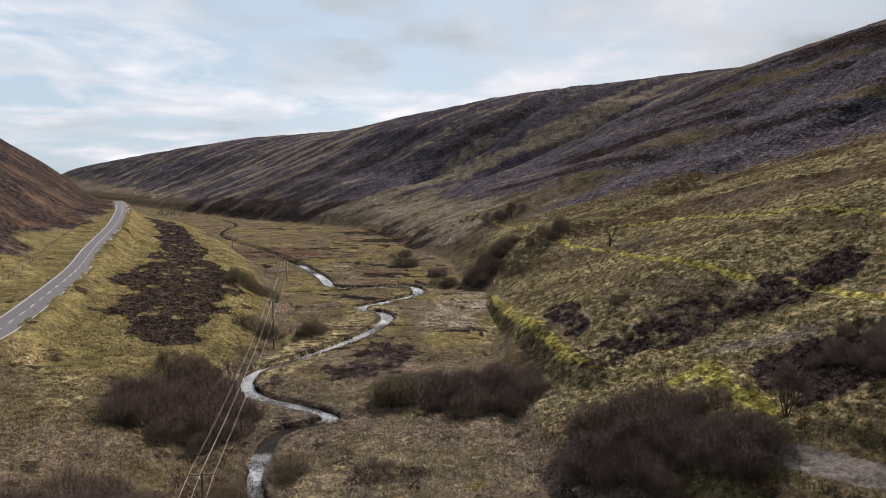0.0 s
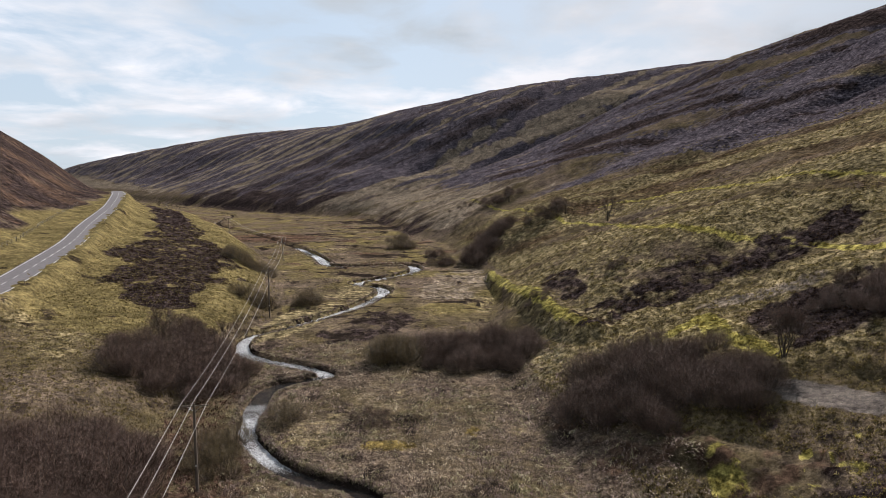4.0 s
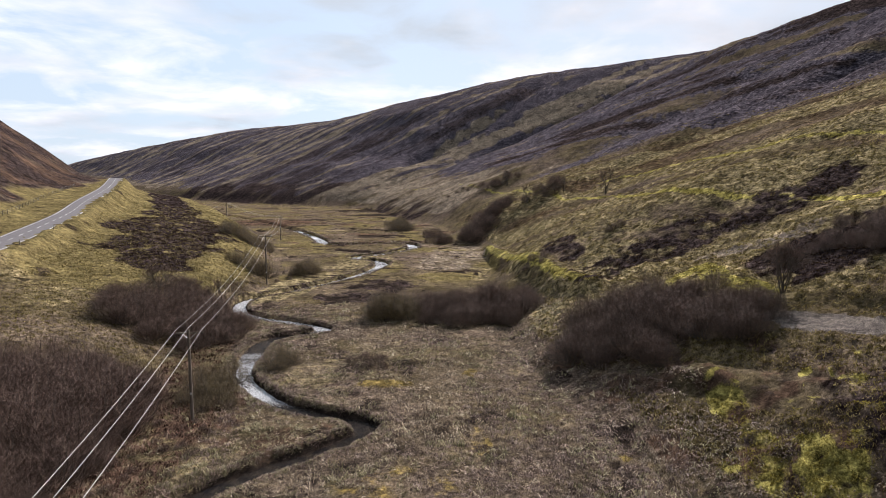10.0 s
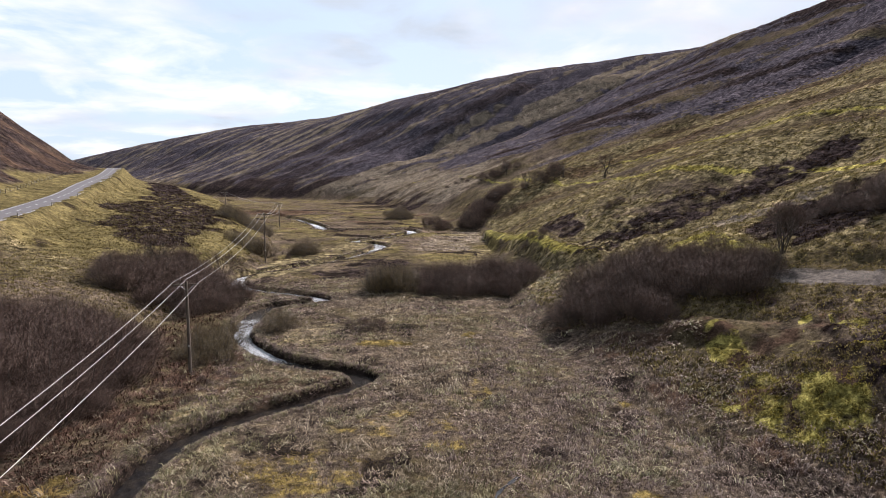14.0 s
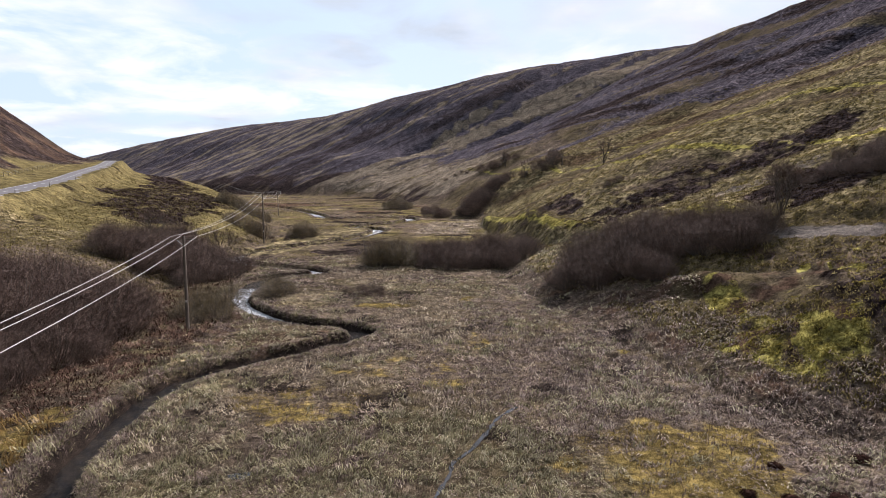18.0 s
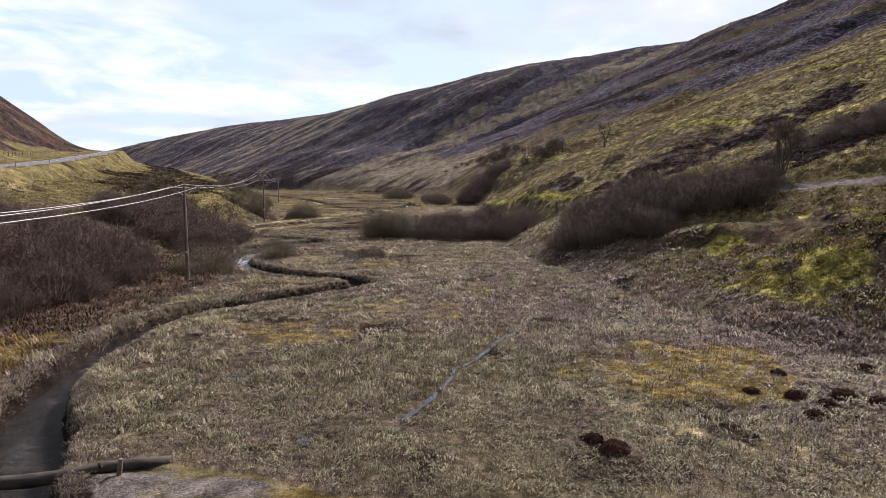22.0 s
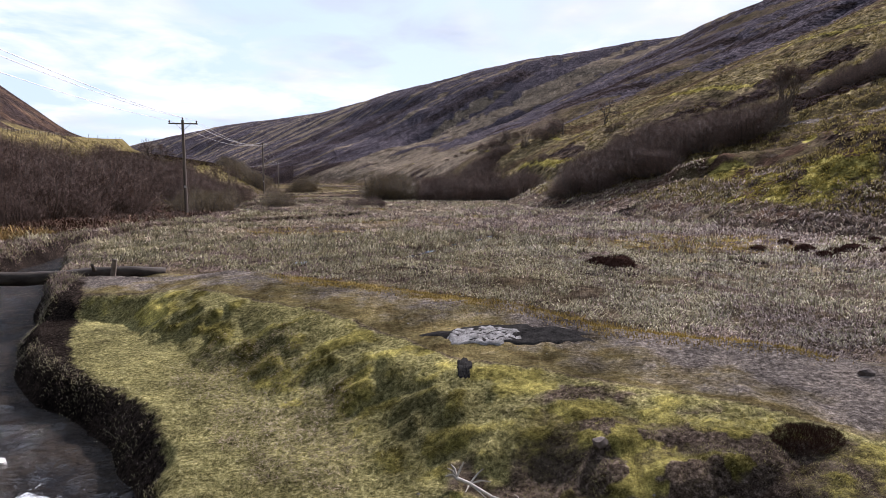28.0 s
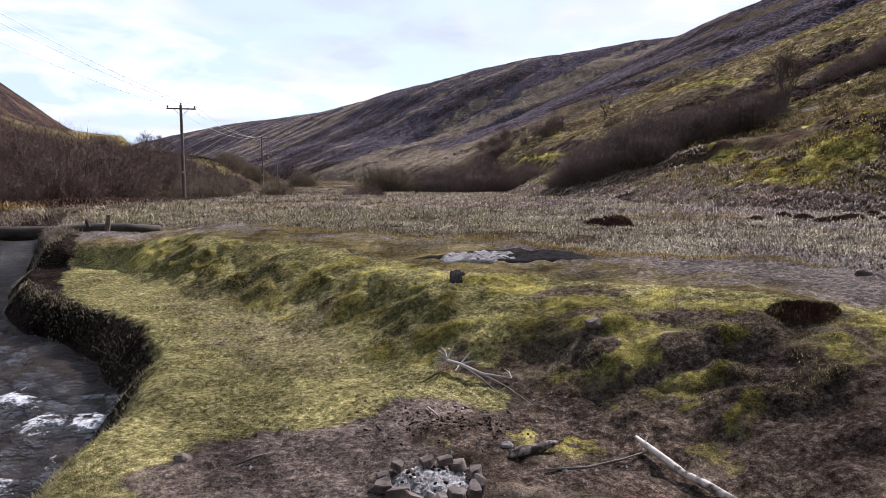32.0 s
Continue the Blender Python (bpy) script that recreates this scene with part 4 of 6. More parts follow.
# ---- the road ----
def road():
    ys = np.concatenate([np.arange(-80, 90, 10.0), np.arange(90, 345, 2.5), np.arange(345, 480, 10.0)])
    pts, side = ribbon(np.stack([ROAD_X(ys), ys], -1), 3)
    z = ROAD_Z(ys)

    def strip(a, b, lift, y0=-1e9, y1=1e9):
        keep = [k for k in range(len(ys)) if y0 <= ys[k] <= y1]
        vs = []
        for k in keep:
            for q in (a, b):
                p = pts[k] + side[k] * q
                vs.append((p[0], p[1], z[k] + lift))
        return vs, [(2 * k, 2 * k + 1, 2 * k + 3, 2 * k + 2) for k in range(len(keep) - 1)]
    prof = [(-3.15, -0.25), (-3.1, 0.03), (0, 0.09), (3.1, 0.03), (3.15, -0.25)]
    vs = [(*(pts[k] + side[k] * a), z[k] + h) for k in range(len(ys)) for a, h in prof]
    fs = [(5 * k + q, 5 * k + q + 1, 5 * k + 6 + q, 5 * k + 5 + q) for k in range(len(ys) - 1) for q in range(4)]
    ob = tagged(new("road", mesh_of("road", vs, fs, TARMAC)), "two-lane grey tarmac road climbing along the hillside", "road", kind="structure")
    for a in (-2.78, 2.66):
        v, f = strip(a, a + 0.12, 0.052, 60, 340)
        part("edge_line", mesh_of("edge_line", v, f, PAINT), PAINT, ob)
    y = 70.0
    while y < 325:
        yy = np.array([y, y + 2.6])
        p, s = ribbon(np.stack([ROAD_X(yy), yy], -1), 1)
        zz = ROAD_Z(yy) + 0.1
        v = [(*(p[k] + s[k] * q), zz[k]) for k in (0, 1) for q in (-0.08, 0.08)]
        part("lane_dash", mesh_of("lane_dash", v, [(0, 1, 3, 2)], PAINT), PAINT, ob)
        y += 5.6
    return ob


road()


def roadside():
    post = thing("marker_post", 0, 0, -50, "slim weathered roadside marker post on the grass verge", "post", "posts along the road")
    part("shaft", box(0, 0, 0.45, 0.10, 0.07, 1.1, 0.01), POST_WOOD, post)
    part("reflector", box(0, -0.04, 0.85, 0.06, 0.02, 0.14, 0.004), MARKER, post, "pale reflector plate")
    first = True
    for y in (104, 124, 146, 168, 190, 214, 240, 268, 298):
        x = float(ROAD_X(y)) + 3.7 * math.sqrt(1 + 0.4 ** 2)
        m = pose(x, y, height(x, y) - 0.1, 0, 0, 20)
        if first:
            post.matrix_basis, first = m, False
        else:
            copy_thing(post, m)
    # stock fence on the upper side
    fence = thing("fence", 0, 0, 0, "old wire stock fence on wooden posts above the road", "fence")
    pm = None
    tops = []
    for k, y in enumerate(np.arange(96, 236, 3.4)):
        x = float(ROAD_X(y)) - 11.5 * math.sqrt(1 + ((ROAD_X(y + 2) - ROAD_X(y - 2)) / 4) ** 2)
        z = height(x, y)
        if pm is None:
            v, f = tube([(0, 0, -0.3), (0, 0, 0.6), (0.01, 0, 1.15)], [0.07, 0.065, 0.055], 7)
            pm = mesh_of("fence_post", v, f, POST_WOOD)
        ob = part("fence_post", pm, POST_WOOD, fence)
        ob.matrix_basis = pose(x, y, z, (k * 37 % 7) - 3, (k * 53 % 9) - 4, k * 40)
        tops.append((x, y, z))
    for h in (0.35, 0.7, 1.05):
        v, f = tube([(x, y, z + h) for x, y, z in tops], [0.012] * len(tops), 3, False)
        part("wire", mesh_of("wire", v, f, STEEL), STEEL, fence)


roadside()


# ---- the power line ----
POLES = [(-9.5, -14, 9.0), (-23.4, 55.3, 8.4), (-37.1, 127, 10.2), (-57, 213, 8.2), (-103, 290, 7.6), (-198, 434, 8.5), (-300, 660, 9.0)]


def pole_at(k):
    x, y, tall = POLES[k]
    z = height(x, y)
    a, b = POLES[max(k - 1, 0)], POLES[min(k + 1, len(POLES) - 1)]
    heading = math.degrees(math.atan2(-(b[0] - a[0]), b[1] - a[1]))
    ob = thing("utility_pole", x, y, z, "weathered wooden electricity pole with a crossarm and three insulators", "utility pole", "poles of the power line", turn=heading)
    v, f = tube([(0, 0, -0.6), (0, 0, tall * 0.5), (0, 0, tall + 0.18)], [0.16, 0.14, 0.115], 10)
    part("shaft", mesh_of("shaft", v, f, POLE_WOOD, False), POLE_WOOD, ob)
    part("crossarm", box(0, 0.13, tall - 0.12, 2.5, 0.10, 0.12, 0.012), POLE_WOOD, ob)
    for s in (-1, 1):
        v, f = tube([(0, 0.16, tall - 0.75), (s * 0.62, 0.16, tall - 0.17)], [0.025, 0.025], 5)
        part("brace", mesh_of("brace", v, f, STEEL), STEEL, ob)
    ends = []
    for off in (-1.15, 0.0, 1.15):
        base = tall + (0.18 if off == 0 else -0.06)
        v, f = tube([(off, 0.13 if off else 0, base + d) for d in (0, 0.06, 0.07, 0.12, 0.13, 0.19, 0.22)], [0.03, 0.03, 0.075, 0.075, 0.05, 0.06, 0.03], 8)
        part("insulator", mesh_of("insulator", v, f, PORCELAIN), PORCELAIN, ob, "brown porcelain insulator")
        ends.append(pose(x, y, z, 0, 0, heading) @ Vector((off, 0.13 if off else 0, base + 0.22)))
    plate = box(0, -0.15, 2.6, 0.16, 0.012, 0.2, 0.002)
    part("warning_plate", plate, MARKER, ob)
    return ends


def power_line():
    ends = [pole_at(k) for k in range(len(POLES))]
    for a, b in zip(ends[:-1], ends[1:]):
        span = (b[0] - a[0]).length
        for p, q in zip(a, b):
            pts = []
            for k in range(17):
                u = k / 16
                w = p.lerp(q, u)
                pts.append((w.x, w.y, w.z - 0.00022 * span * span * 4 * u * (1 - u)))
            v, f = tube(pts, [0.016] * 17, 5, False)
            ob = tagged(new("overhead_wire", mesh_of("overhead_wire", v, f, CABLE)), "bare metal overhead wire sagging between wooden poles", "wire", "wires of the power line")


power_line()


# ---- shrubs and trees ----
def twig_mass(rng, r, tall, stems, twigs, thick):
    """A leafless willow: bowed stems from a broad foot inside a rounded haze of twigs."""
    wood, hv, hf = [], [], []

    def shell(deep):
        a, h = rng.uniform(0, 2 * math.pi), rng.uniform(0.02, 1.0)
        w = math.sqrt(1 - h * h)
        k = deep * (1 + 0.16 * math.sin(3 * a + r) + 0.10 * math.sin(5 * a + tall))
        return Vector((math.cos(a) * w * r * k, math.sin(a) * w * r * k, 0.12 * tall + h * tall * 0.88 * deep))
    for _ in range(stems):
        tip = shell(rng.uniform(0.85, 0.98))
        foot = Vector((tip.x * 0.35 + rng.normal(0, 0.12), tip.y * 0.35 + rng.normal(0, 0.12), -0.15))
        mid = foot.lerp(tip, 0.5) + Vector((tip.x * 0.12, tip.y * 0.12, 0)) + Vector(rng.normal(0, 0.08, 3))
        wood.append(tube([foot, mid, tip], [thick * 1.7, thick * 1.2, thick * 0.4], 3, False))
    for _ in range(twigs):
        p = shell(rng.uniform(0.30, 1.0) ** 0.5 * rng.uniform(0.78, 0.98))
        way = (Vector((p.x / r, p.y / r, 0.75)) * 0.75 + Vector(rng.normal(0, 0.62, 3))).normalized()
        s = way.cross(Vector(rng.normal(0, 1, 3))).normalized() * thick * 0.36
        t = way.cross(s)
        q = p + way * rng.uniform(0.10, 0.34) * tall
        o = p - way * rng.uniform(0.08, 0.25) * tall
        b = len(hv)
        hv += [tuple(o + s), tuple(o - 0.5 * s + 0.87 * t), tuple(o - 0.5 * s - 0.87 * t), tuple(q)]
        hf += [(b, b + 1, b + 3), (b + 1, b + 2, b + 3), (b + 2, b, b + 3)]
    return joined(wood), (hv, hf)


def shrub_kind(seed, r, tall, stems, twigs, thick, label, twig_mat=TWIGS, group="willow scrub on the valley floor"):
    rng = np.random.default_rng(seed)
    (wv, wf), (hv, hf) = twig_mass(rng, r, tall, stems, twigs, thick)
    ob = thing("shrub", 0, 0, -80, label, "shrub", group)
    part("stem", mesh_of("stem", wv, wf, BARK), BARK, ob)
    part("crown", mesh_of("crown", hv, hf, twig_mat), twig_mat, ob)
    return ob


WILLOW = [shrub_kind(s, 2.6, 3.4, 55, 1750, 0.018, "leafless brown willow shrub in a dense thicket") for s in (1, 2, 3)]
LOW_WILLOW = [shrub_kind(s, 1.7, 1.9, 45, 1100, 0.013, "low leafless shrub of greyish brown twigs on the grass") for s in (4, 5)]
OCHRE = [shrub_kind(6, 1.8, 2.0, 45, 1200, 0.014, "low ochre-twigged willow shrub by the stream", TWIGS_OCHRE)]
used = set()


def plant(kinds, x, y, scale, rng, sink=0.1):
    ob = kinds[int(rng.integers(len(kinds)))]
    m = pose(x, y, height(x, y) - sink, rng.normal(0, 3), rng.normal(0, 3), rng.uniform(0, 360)) @ Matrix.Diagonal((scale, scale, scale * rng.uniform(0.88, 1.1), 1))
    if ob.name not in used:
        used.add(ob.name)
        ob.matrix_basis = m
        return ob
    return copy_thing(ob, m)


def thicket(kinds, cx, cy, sx, sy, turn, count, size, seed):
    """Shrubs scattered over an oval."""
    rng = np.random.default_rng(seed)
    c, s = math.cos(turn), math.sin(turn)
    for k in range(count):
        a, q = k * 2.39996 + rng.normal(0, 0.2), math.sqrt((k + 0.5) / count)
        u, v = math.cos(a) * q * sx, math.sin(a) * q * sy
        plant(kinds, cx + u * c - v * s, cy + u * s + v * c, size * rng.uniform(0.75, 1.15) * (1.1 - 0.3 * q), rng)


THICKETS = [
    (WILLOW, 24.5, 69, 12, 9, -0.75, 48, 1.2, 11),
    (WILLOW, 6.0, 99.5, 10.5, 9, 0.0, 34, 1.3, 12),
    (OCHRE, -8.0, 98.5, 3.2, 3.2, 0.0, 8, 1.5, 13),
    (WILLOW, -38.5, 87.5, 9.5, 11, 0.1, 36, 1.3, 14),
    (WILLOW, -35.5, 51, 7.5, 12, 0.0, 46, 1.6, 15),
    (WILLOW, 51, 73, 5, 6, 0.2, 14, 0.8, 16),
    (LOW_WILLOW, 44, 75, 6, 5, 0.2, 12, 0.7, 39),
    (WILLOW, -43, 101, 6, 4, 0.2, 7, 1.0, 17),
    (WILLOW, 13, 212, 5, 14, -0.4, 14, 1.7, 18),
    (LOW_WILLOW, -9, 73, 2.8, 3.5, 0.0, 7, 1.0, 19),
    (OCHRE, -19.5, 72, 1.5, 2, 0.0, 3, 0.8, 20),
    (OCHRE, -32.5, 140, 3, 1.5, 0.0, 4, 1.2, 21),
    (OCHRE, -42, 133, 4, 2, 0.0, 5, 1.2, 22),
    (WILLOW, -2, 204, 5, 3, 0.0, 4, 1.3, 23),
    (OCHRE, -17, 250, 5, 3, 0.0, 5, 1.3, 24),
    (OCHRE, -58, 177, 11, 3.5, -0.5, 12, 1.1, 25),
    (LOW_WILLOW, 18.5, 118, 2.5, 4, 0.0, 5, 1.2, 26),
    (LOW_WILLOW, 25.5, 50, 2.2, 0.8, -0.9, 6, 0.4, 27),
    (WILLOW, 36, 212, 8, 7, 0.0, 5, 1.3, 28),
    (WILLOW, 20, 222, 4, 12, -0.3, 9, 1.35, 35),
    (WILLOW, -4, 226, 4, 3, 0.0, 3, 1.2, 36),
    (OCHRE, -21, 280, 5, 3, 0.0, 5, 1.3, 37),
    (LOW_WILLOW, -36, 137, 6, 8, 0.3, 9, 0.8, 38),
    (WILLOW, 28, 298, 10, 6, 0.0, 6, 1.5, 29),
    (LOW_WILLOW, 12, 320, 12, 6, 0.0, 7, 1.4, 30),
    (OCHRE, -24.5, 64, 1.8, 4.0, 0.0, 5, 0.85, 31),
    (WILLOW, -34, 42, 6, 6, 0.5, 14, 1.3, 32),
    (WILLOW, -30, 46, 3.5, 10, 0.0, 22, 0.85, 40),
    (LOW_WILLOW, -25, 50, 5, 10, 0.1, 34, 0.55, 33),
    (OCHRE, -23.5, 60, 2.5, 4, 0.0, 6, 0.6, 34),
]
for row in THICKETS:
    thicket(*row)
for x, y, s in ((33, 118, 1.25), (34.6, 118.6, 1.0), (31.8, 117.6, 0.9)):
    plant(LOW_WILLOW, x, y, s, np.random.default_rng(int(x * 7)))


def bare_tree(seed, tall, spread, stems, label, x, y, twig=0.012, girth=0.022):
    rng = np.random.default_rng(seed)
    trunk, limbs, hv, hf = [], [], [], []

    def spray(p, way, long, thick, n):
        for _ in range(n):
            w = (way + Vector(rng.normal(0, 0.45, 3)) + Vector((0, 0, 0.15))).normalized()
            s = w.cross(Vector(rng.normal(0, 1, 3))).normalized() * thick
            t = w.cross(s)
            b = len(hv)
            q = p + w * long * rng.uniform(0.5, 1.1)
            hv.extend([tuple(p + s), tuple(p - 0.5 * s + 0.87 * t), tuple(p - 0.5 * s - 0.87 * t), tuple(q)])
            hf.extend([(b, b + 1, b + 3), (b + 1, b + 2, b + 3), (b + 2, b, b + 3)])

    def grow(p, way, long, thick, depth):
        mid = p + way * long * 0.5 + Vector(rng.normal(0, 0.05 * long, 3))
        end = p + way * long + Vector(rng.normal(0, 0.06 * long, 3))
        (trunk if depth == 0 else limbs).append(tube([p, mid, end], [thick, thick * 0.82, thick * 0.6], 6 if depth < 2 else 4, False))
        if depth >= 4:
            spray(end, way, long * 1.0, twig, 5)
            spray(mid, way, long * 0.8, twig, 3)
            return
        for k in range(3 if depth < 3 else 3):
            w = (way + Vector(rng.normal(0, 0.5 + 0.06 * depth, 3)) * spread + Vector((0, 0, 0.12))).normalized()
            grow(end if k else mid.lerp(end, 0.6), w, long * rng.uniform(0.62, 0.82), thick * 0.58, depth + 1)
    for k in range(stems):
        a = 2 * math.pi * k / stems + rng.uniform(0, 1)
        way = Vector((math.cos(a) * 0.25 * (stems > 1), math.sin(a) * 0.25 * (stems > 1), 1)).normalized()
        grow(Vector((math.cos(a) * 0.15 * (stems > 1), math.sin(a) * 0.15 * (stems > 1), -0.2)), way, tall * 0.27, tall * girth, 0)
    ob = thing("tree", x, y, height(x, y), label, "tree", "bare trees of the valley")
    part("trunk", mesh_of("trunk", *joined(trunk), BARK, True), BARK, ob)
    part("limb", mesh_of("limb", *joined(limbs), BARK), BARK, ob)
    part("crown", mesh_of("crown", hv, hf, TWIGS), TWIGS, ob)
    return ob


bare_tree(3, 7.4, 0.75, 6, "bare many-stemmed tree on the edge of the spoil heap", 37.3, 66.6, 0.014, 0.011)
oak = bare_tree(5, 9.2, 1.0, 1, "solitary leafless hawthorn tree on the green slope", 45, 170, 0.042, 0.030)
for k, (x, y, s) in enumerate(((28.7, 210, 0.95), (40.4, 206, 0.8), (30, 290, 1.1), (37.5, 207, 0.75), (34, 208, 0.6))):
    copy_thing(oak, pose(x, y, height(x, y) - 0.1, 0, 0, 50 * k + 20) @ Matrix.Scale(s, 4))


alder = bare_tree(7, 7.2, 0.9, 3, "slender leafless tree among the willows below the road", -37, 101, 0.016, 0.014)
for k, (x, y, s) in enumerate(((-45, 95, 0.95), (-41, 98, 0.85))):
    copy_thing(alder, pose(x, y, height(x, y) - 0.1, 0, 0, 80 * k + 35) @ Matrix.Scale(s, 4))


for k, (x, y, s) in enumerate(((-318, 700, 1.3), (-330, 716, 1.1), (-344, 735, 1.4), (-300, 690, 1.0))):
    copy_thing(oak, pose(x, y, height(x, y) - 0.1, 0, 0, 70 * k) @ Matrix.Scale(s, 4))


def conifer(x, y, tall, seed):
    rng = np.random.default_rng(seed)
    ob = thing("conifer", x, y, height(x, y), "dark distant conifer on the skyline", "tree", "conifers on the far ridge")
    v, f = tube([(0, 0, -1), (0, 0, tall)], [0.03 * tall, 0.004 * tall], 6)
    part("trunk", mesh_of("trunk", v, f, BARK), BARK, ob)
    vs, fs = [], []
    for k in range(260):
        h = rng.uniform(0.12, 1.0)
        a, out = rng.uniform(0, 6.283), (1.02 - h) * 0.26 * tall * rng.uniform(0.6, 1.1)
        p, q = Vector((0, 0, h * tall)), Vector((math.cos(a) * out, math.sin(a) * out, h * tall - 0.25 * out))
        s = Vector((-math.sin(a), math.cos(a), 0)) * out * 0.22
        b = len(vs)
        vs += [tuple(p), tuple(p.lerp(q, 0.6) + s), tuple(q), tuple(p.lerp(q, 0.6) - s)]
        fs.append((b, b + 1, b + 2, b + 3))
    part("crown", mesh_of("crown", vs, fs, NEEDLES), NEEDLES, ob)


for k, (x, y) in enumerate(((-1830, 3000), (-1850, 3010), (-1875, 3005), (-1800, 3020))):
    conifer(x, y, 16 + 3 * (k % 2), k)


# ---- the foreground: log bridge, fires, driftwood ----
def log_bridge():
    ob = thing("log_bridge", 0, 0, 0, "old tree trunk laid across the stream as a footbridge", "log")
    a, b = Vector((-17.6, 14.9, 0.05)), Vector((-8.6, 18.2, 0.06))
    pts = [a.lerp(b, u / 10) + Vector((0, 0, 0.05 * math.sin(u * 1.7))) for u in range(11)]
    v, f = tube(pts, [0.24 - 0.006 * u + 0.012 * math.sin(u * 2.3) for u in range(11)], 12)
    part("trunk", mesh_of("trunk", v, f, LOG_WOOD, True), LOG_WOOD, ob)
    for u in (2, 5, 8):
        p = pts[u]
        v, f = tube([p, p + Vector((0.05, -0.2, 0.16)), p + Vector((0.08, -0.32, 0.30))], [0.07, 0.055, 0.04], 6)
        part("branch_stub", mesh_of("branch_stub", v, f, LOG_WOOD), LOG_WOOD, ob)
    post = thing("wooden_post", -9.75, 17.2, height(-9.75, 17.2) - 0.3, "short leaning weathered post beside the log bridge", "post")
    v, f = tube([(0, 0, 0), (0.05, 0, 0.4), (0.12, 0, 0.82)], [0.08, 0.075, 0.065], 8)
    part("shaft", mesh_of("shaft", v, f, POST_WOOD), POST_WOOD, post)


log_bridge()


def patch(name, cx, cy, sx, sy, turn, mat, lift, label, category, seed, relief=0.02):
    """An uneven crust that lies on the ground."""
    rng = np.random.default_rng(seed)
    vs, fs, n, rings = [], [], 40, 9
    ph = rng.uniform(0, 6, 4)
    for r in range(rings + 1):
        for k in range(n):
            a = 2 * math.pi * k / n
            q = (r / rings) * (1 + 0.16 * math.sin(2 * a + ph[0]) + 0.10 * math.sin(5 * a + ph[1]) + 0.07 * math.sin(9 * a + ph[2]))
            u, v = math.cos(a) * q * sx, math.sin(a) * q * sy
            x, y = cx + u * math.cos(turn) - v * math.sin(turn), cy + u * math.sin(turn) + v * math.cos(turn)
            vs.append((x, y, height(x, y) + (lift + relief * rng.uniform(-0.6, 1) if r < rings else -0.03)))
    for r in range(rings):
        for k in range(n):
            fs.append((r * n + k, r * n + (k + 1) % n, (r + 1) * n + (k + 1) % n, (r + 1) * n + k))
    fs = [q[::-1] for q in fs]
    return tagged(new(name, mesh_of(name, vs, fs, mat, True)), label, category)


patch("burnt_ground", 1.15, 9.15, 1.35, 0.50, -0.08, CHAR, 0.02, "blackened scorched earth on the grassy bank", "burnt patch", 1)
patch("burnt_streak", 0.36, 7.68, 0.11, 0.40, 0.05, CHAR, 0.015, "narrow charred streak running down the bank", "burnt patch", 3, 0.012)
patch("fire_ash", 0.72, 9.1, 0.56, 0.55, 0.0, ASH, 0.025, "pale grey heap of wood ash on scorched ground", "ash", 2, 0.03)


def cinders():
    rng = np.random.default_rng(44)
    pieces = []
    for k in range(150):
        x, y = rng.normal(0.1, 0.32), rng.normal(4.3, 0.24)
        a, r = rng.uniform(0, 3.14), rng.uniform(0.003, 0.010)
        p = Vector((x, y, height(x, y) + r * 0.5))
        way = Vector((math.cos(a), math.sin(a), rng.normal(0, 0.2))) * r * rng.uniform(1, 2.4)
        pieces.append(tube([p - way, p + way], [r, r * 0.8], 5))
    tagged(new("charcoal_scatter", mesh_of("charcoal_scatter", *joined(pieces), CHAR)), "black charcoal bits of an old fire strewn on bare soil", "charcoal", kind="stuff")


cinders()



def slab(rng, long, wide, thick):
    """A broken flat stone with chipped corners."""
    bm = bmesh.new()
    corners = int(rng.integers(5, 8))
    turns = np.sort(rng.uniform(0, 2 * math.pi, corners)) * 0.4 + np.arange(corners) * 2 * math.pi / corners * 0.6
    low = [bm.verts.new((math.cos(t) * long * rng.uniform(0.6, 1.2), math.sin(t) * wide * rng.uniform(0.7, 1.2), -thick / 2)) for t in turns]
    high = [bm.verts.new((v.co.x * rng.uniform(0.65, 1.05), v.co.y * rng.uniform(0.65, 1.05), thick / 2 * rng.uniform(0.3, 1.4))) for v in low]
    bm.faces.new(low[::-1]); bm.faces.new(high)
    for k in range(corners):
        bm.faces.new((low[k], low[(k + 1) % corners], high[(k + 1) % corners], high[k]))
    bmesh.ops.bevel(bm, geom=list(bm.edges), offset=0.006, segments=1, affect="EDGES")
    bmesh.ops.triangulate(bm, faces=list(bm.faces))
    for v in bm.verts:
        v.co += 0.006 * noise.noise_vector(v.co * 22 + Vector((long * 90, 0, 0)))
    return bm


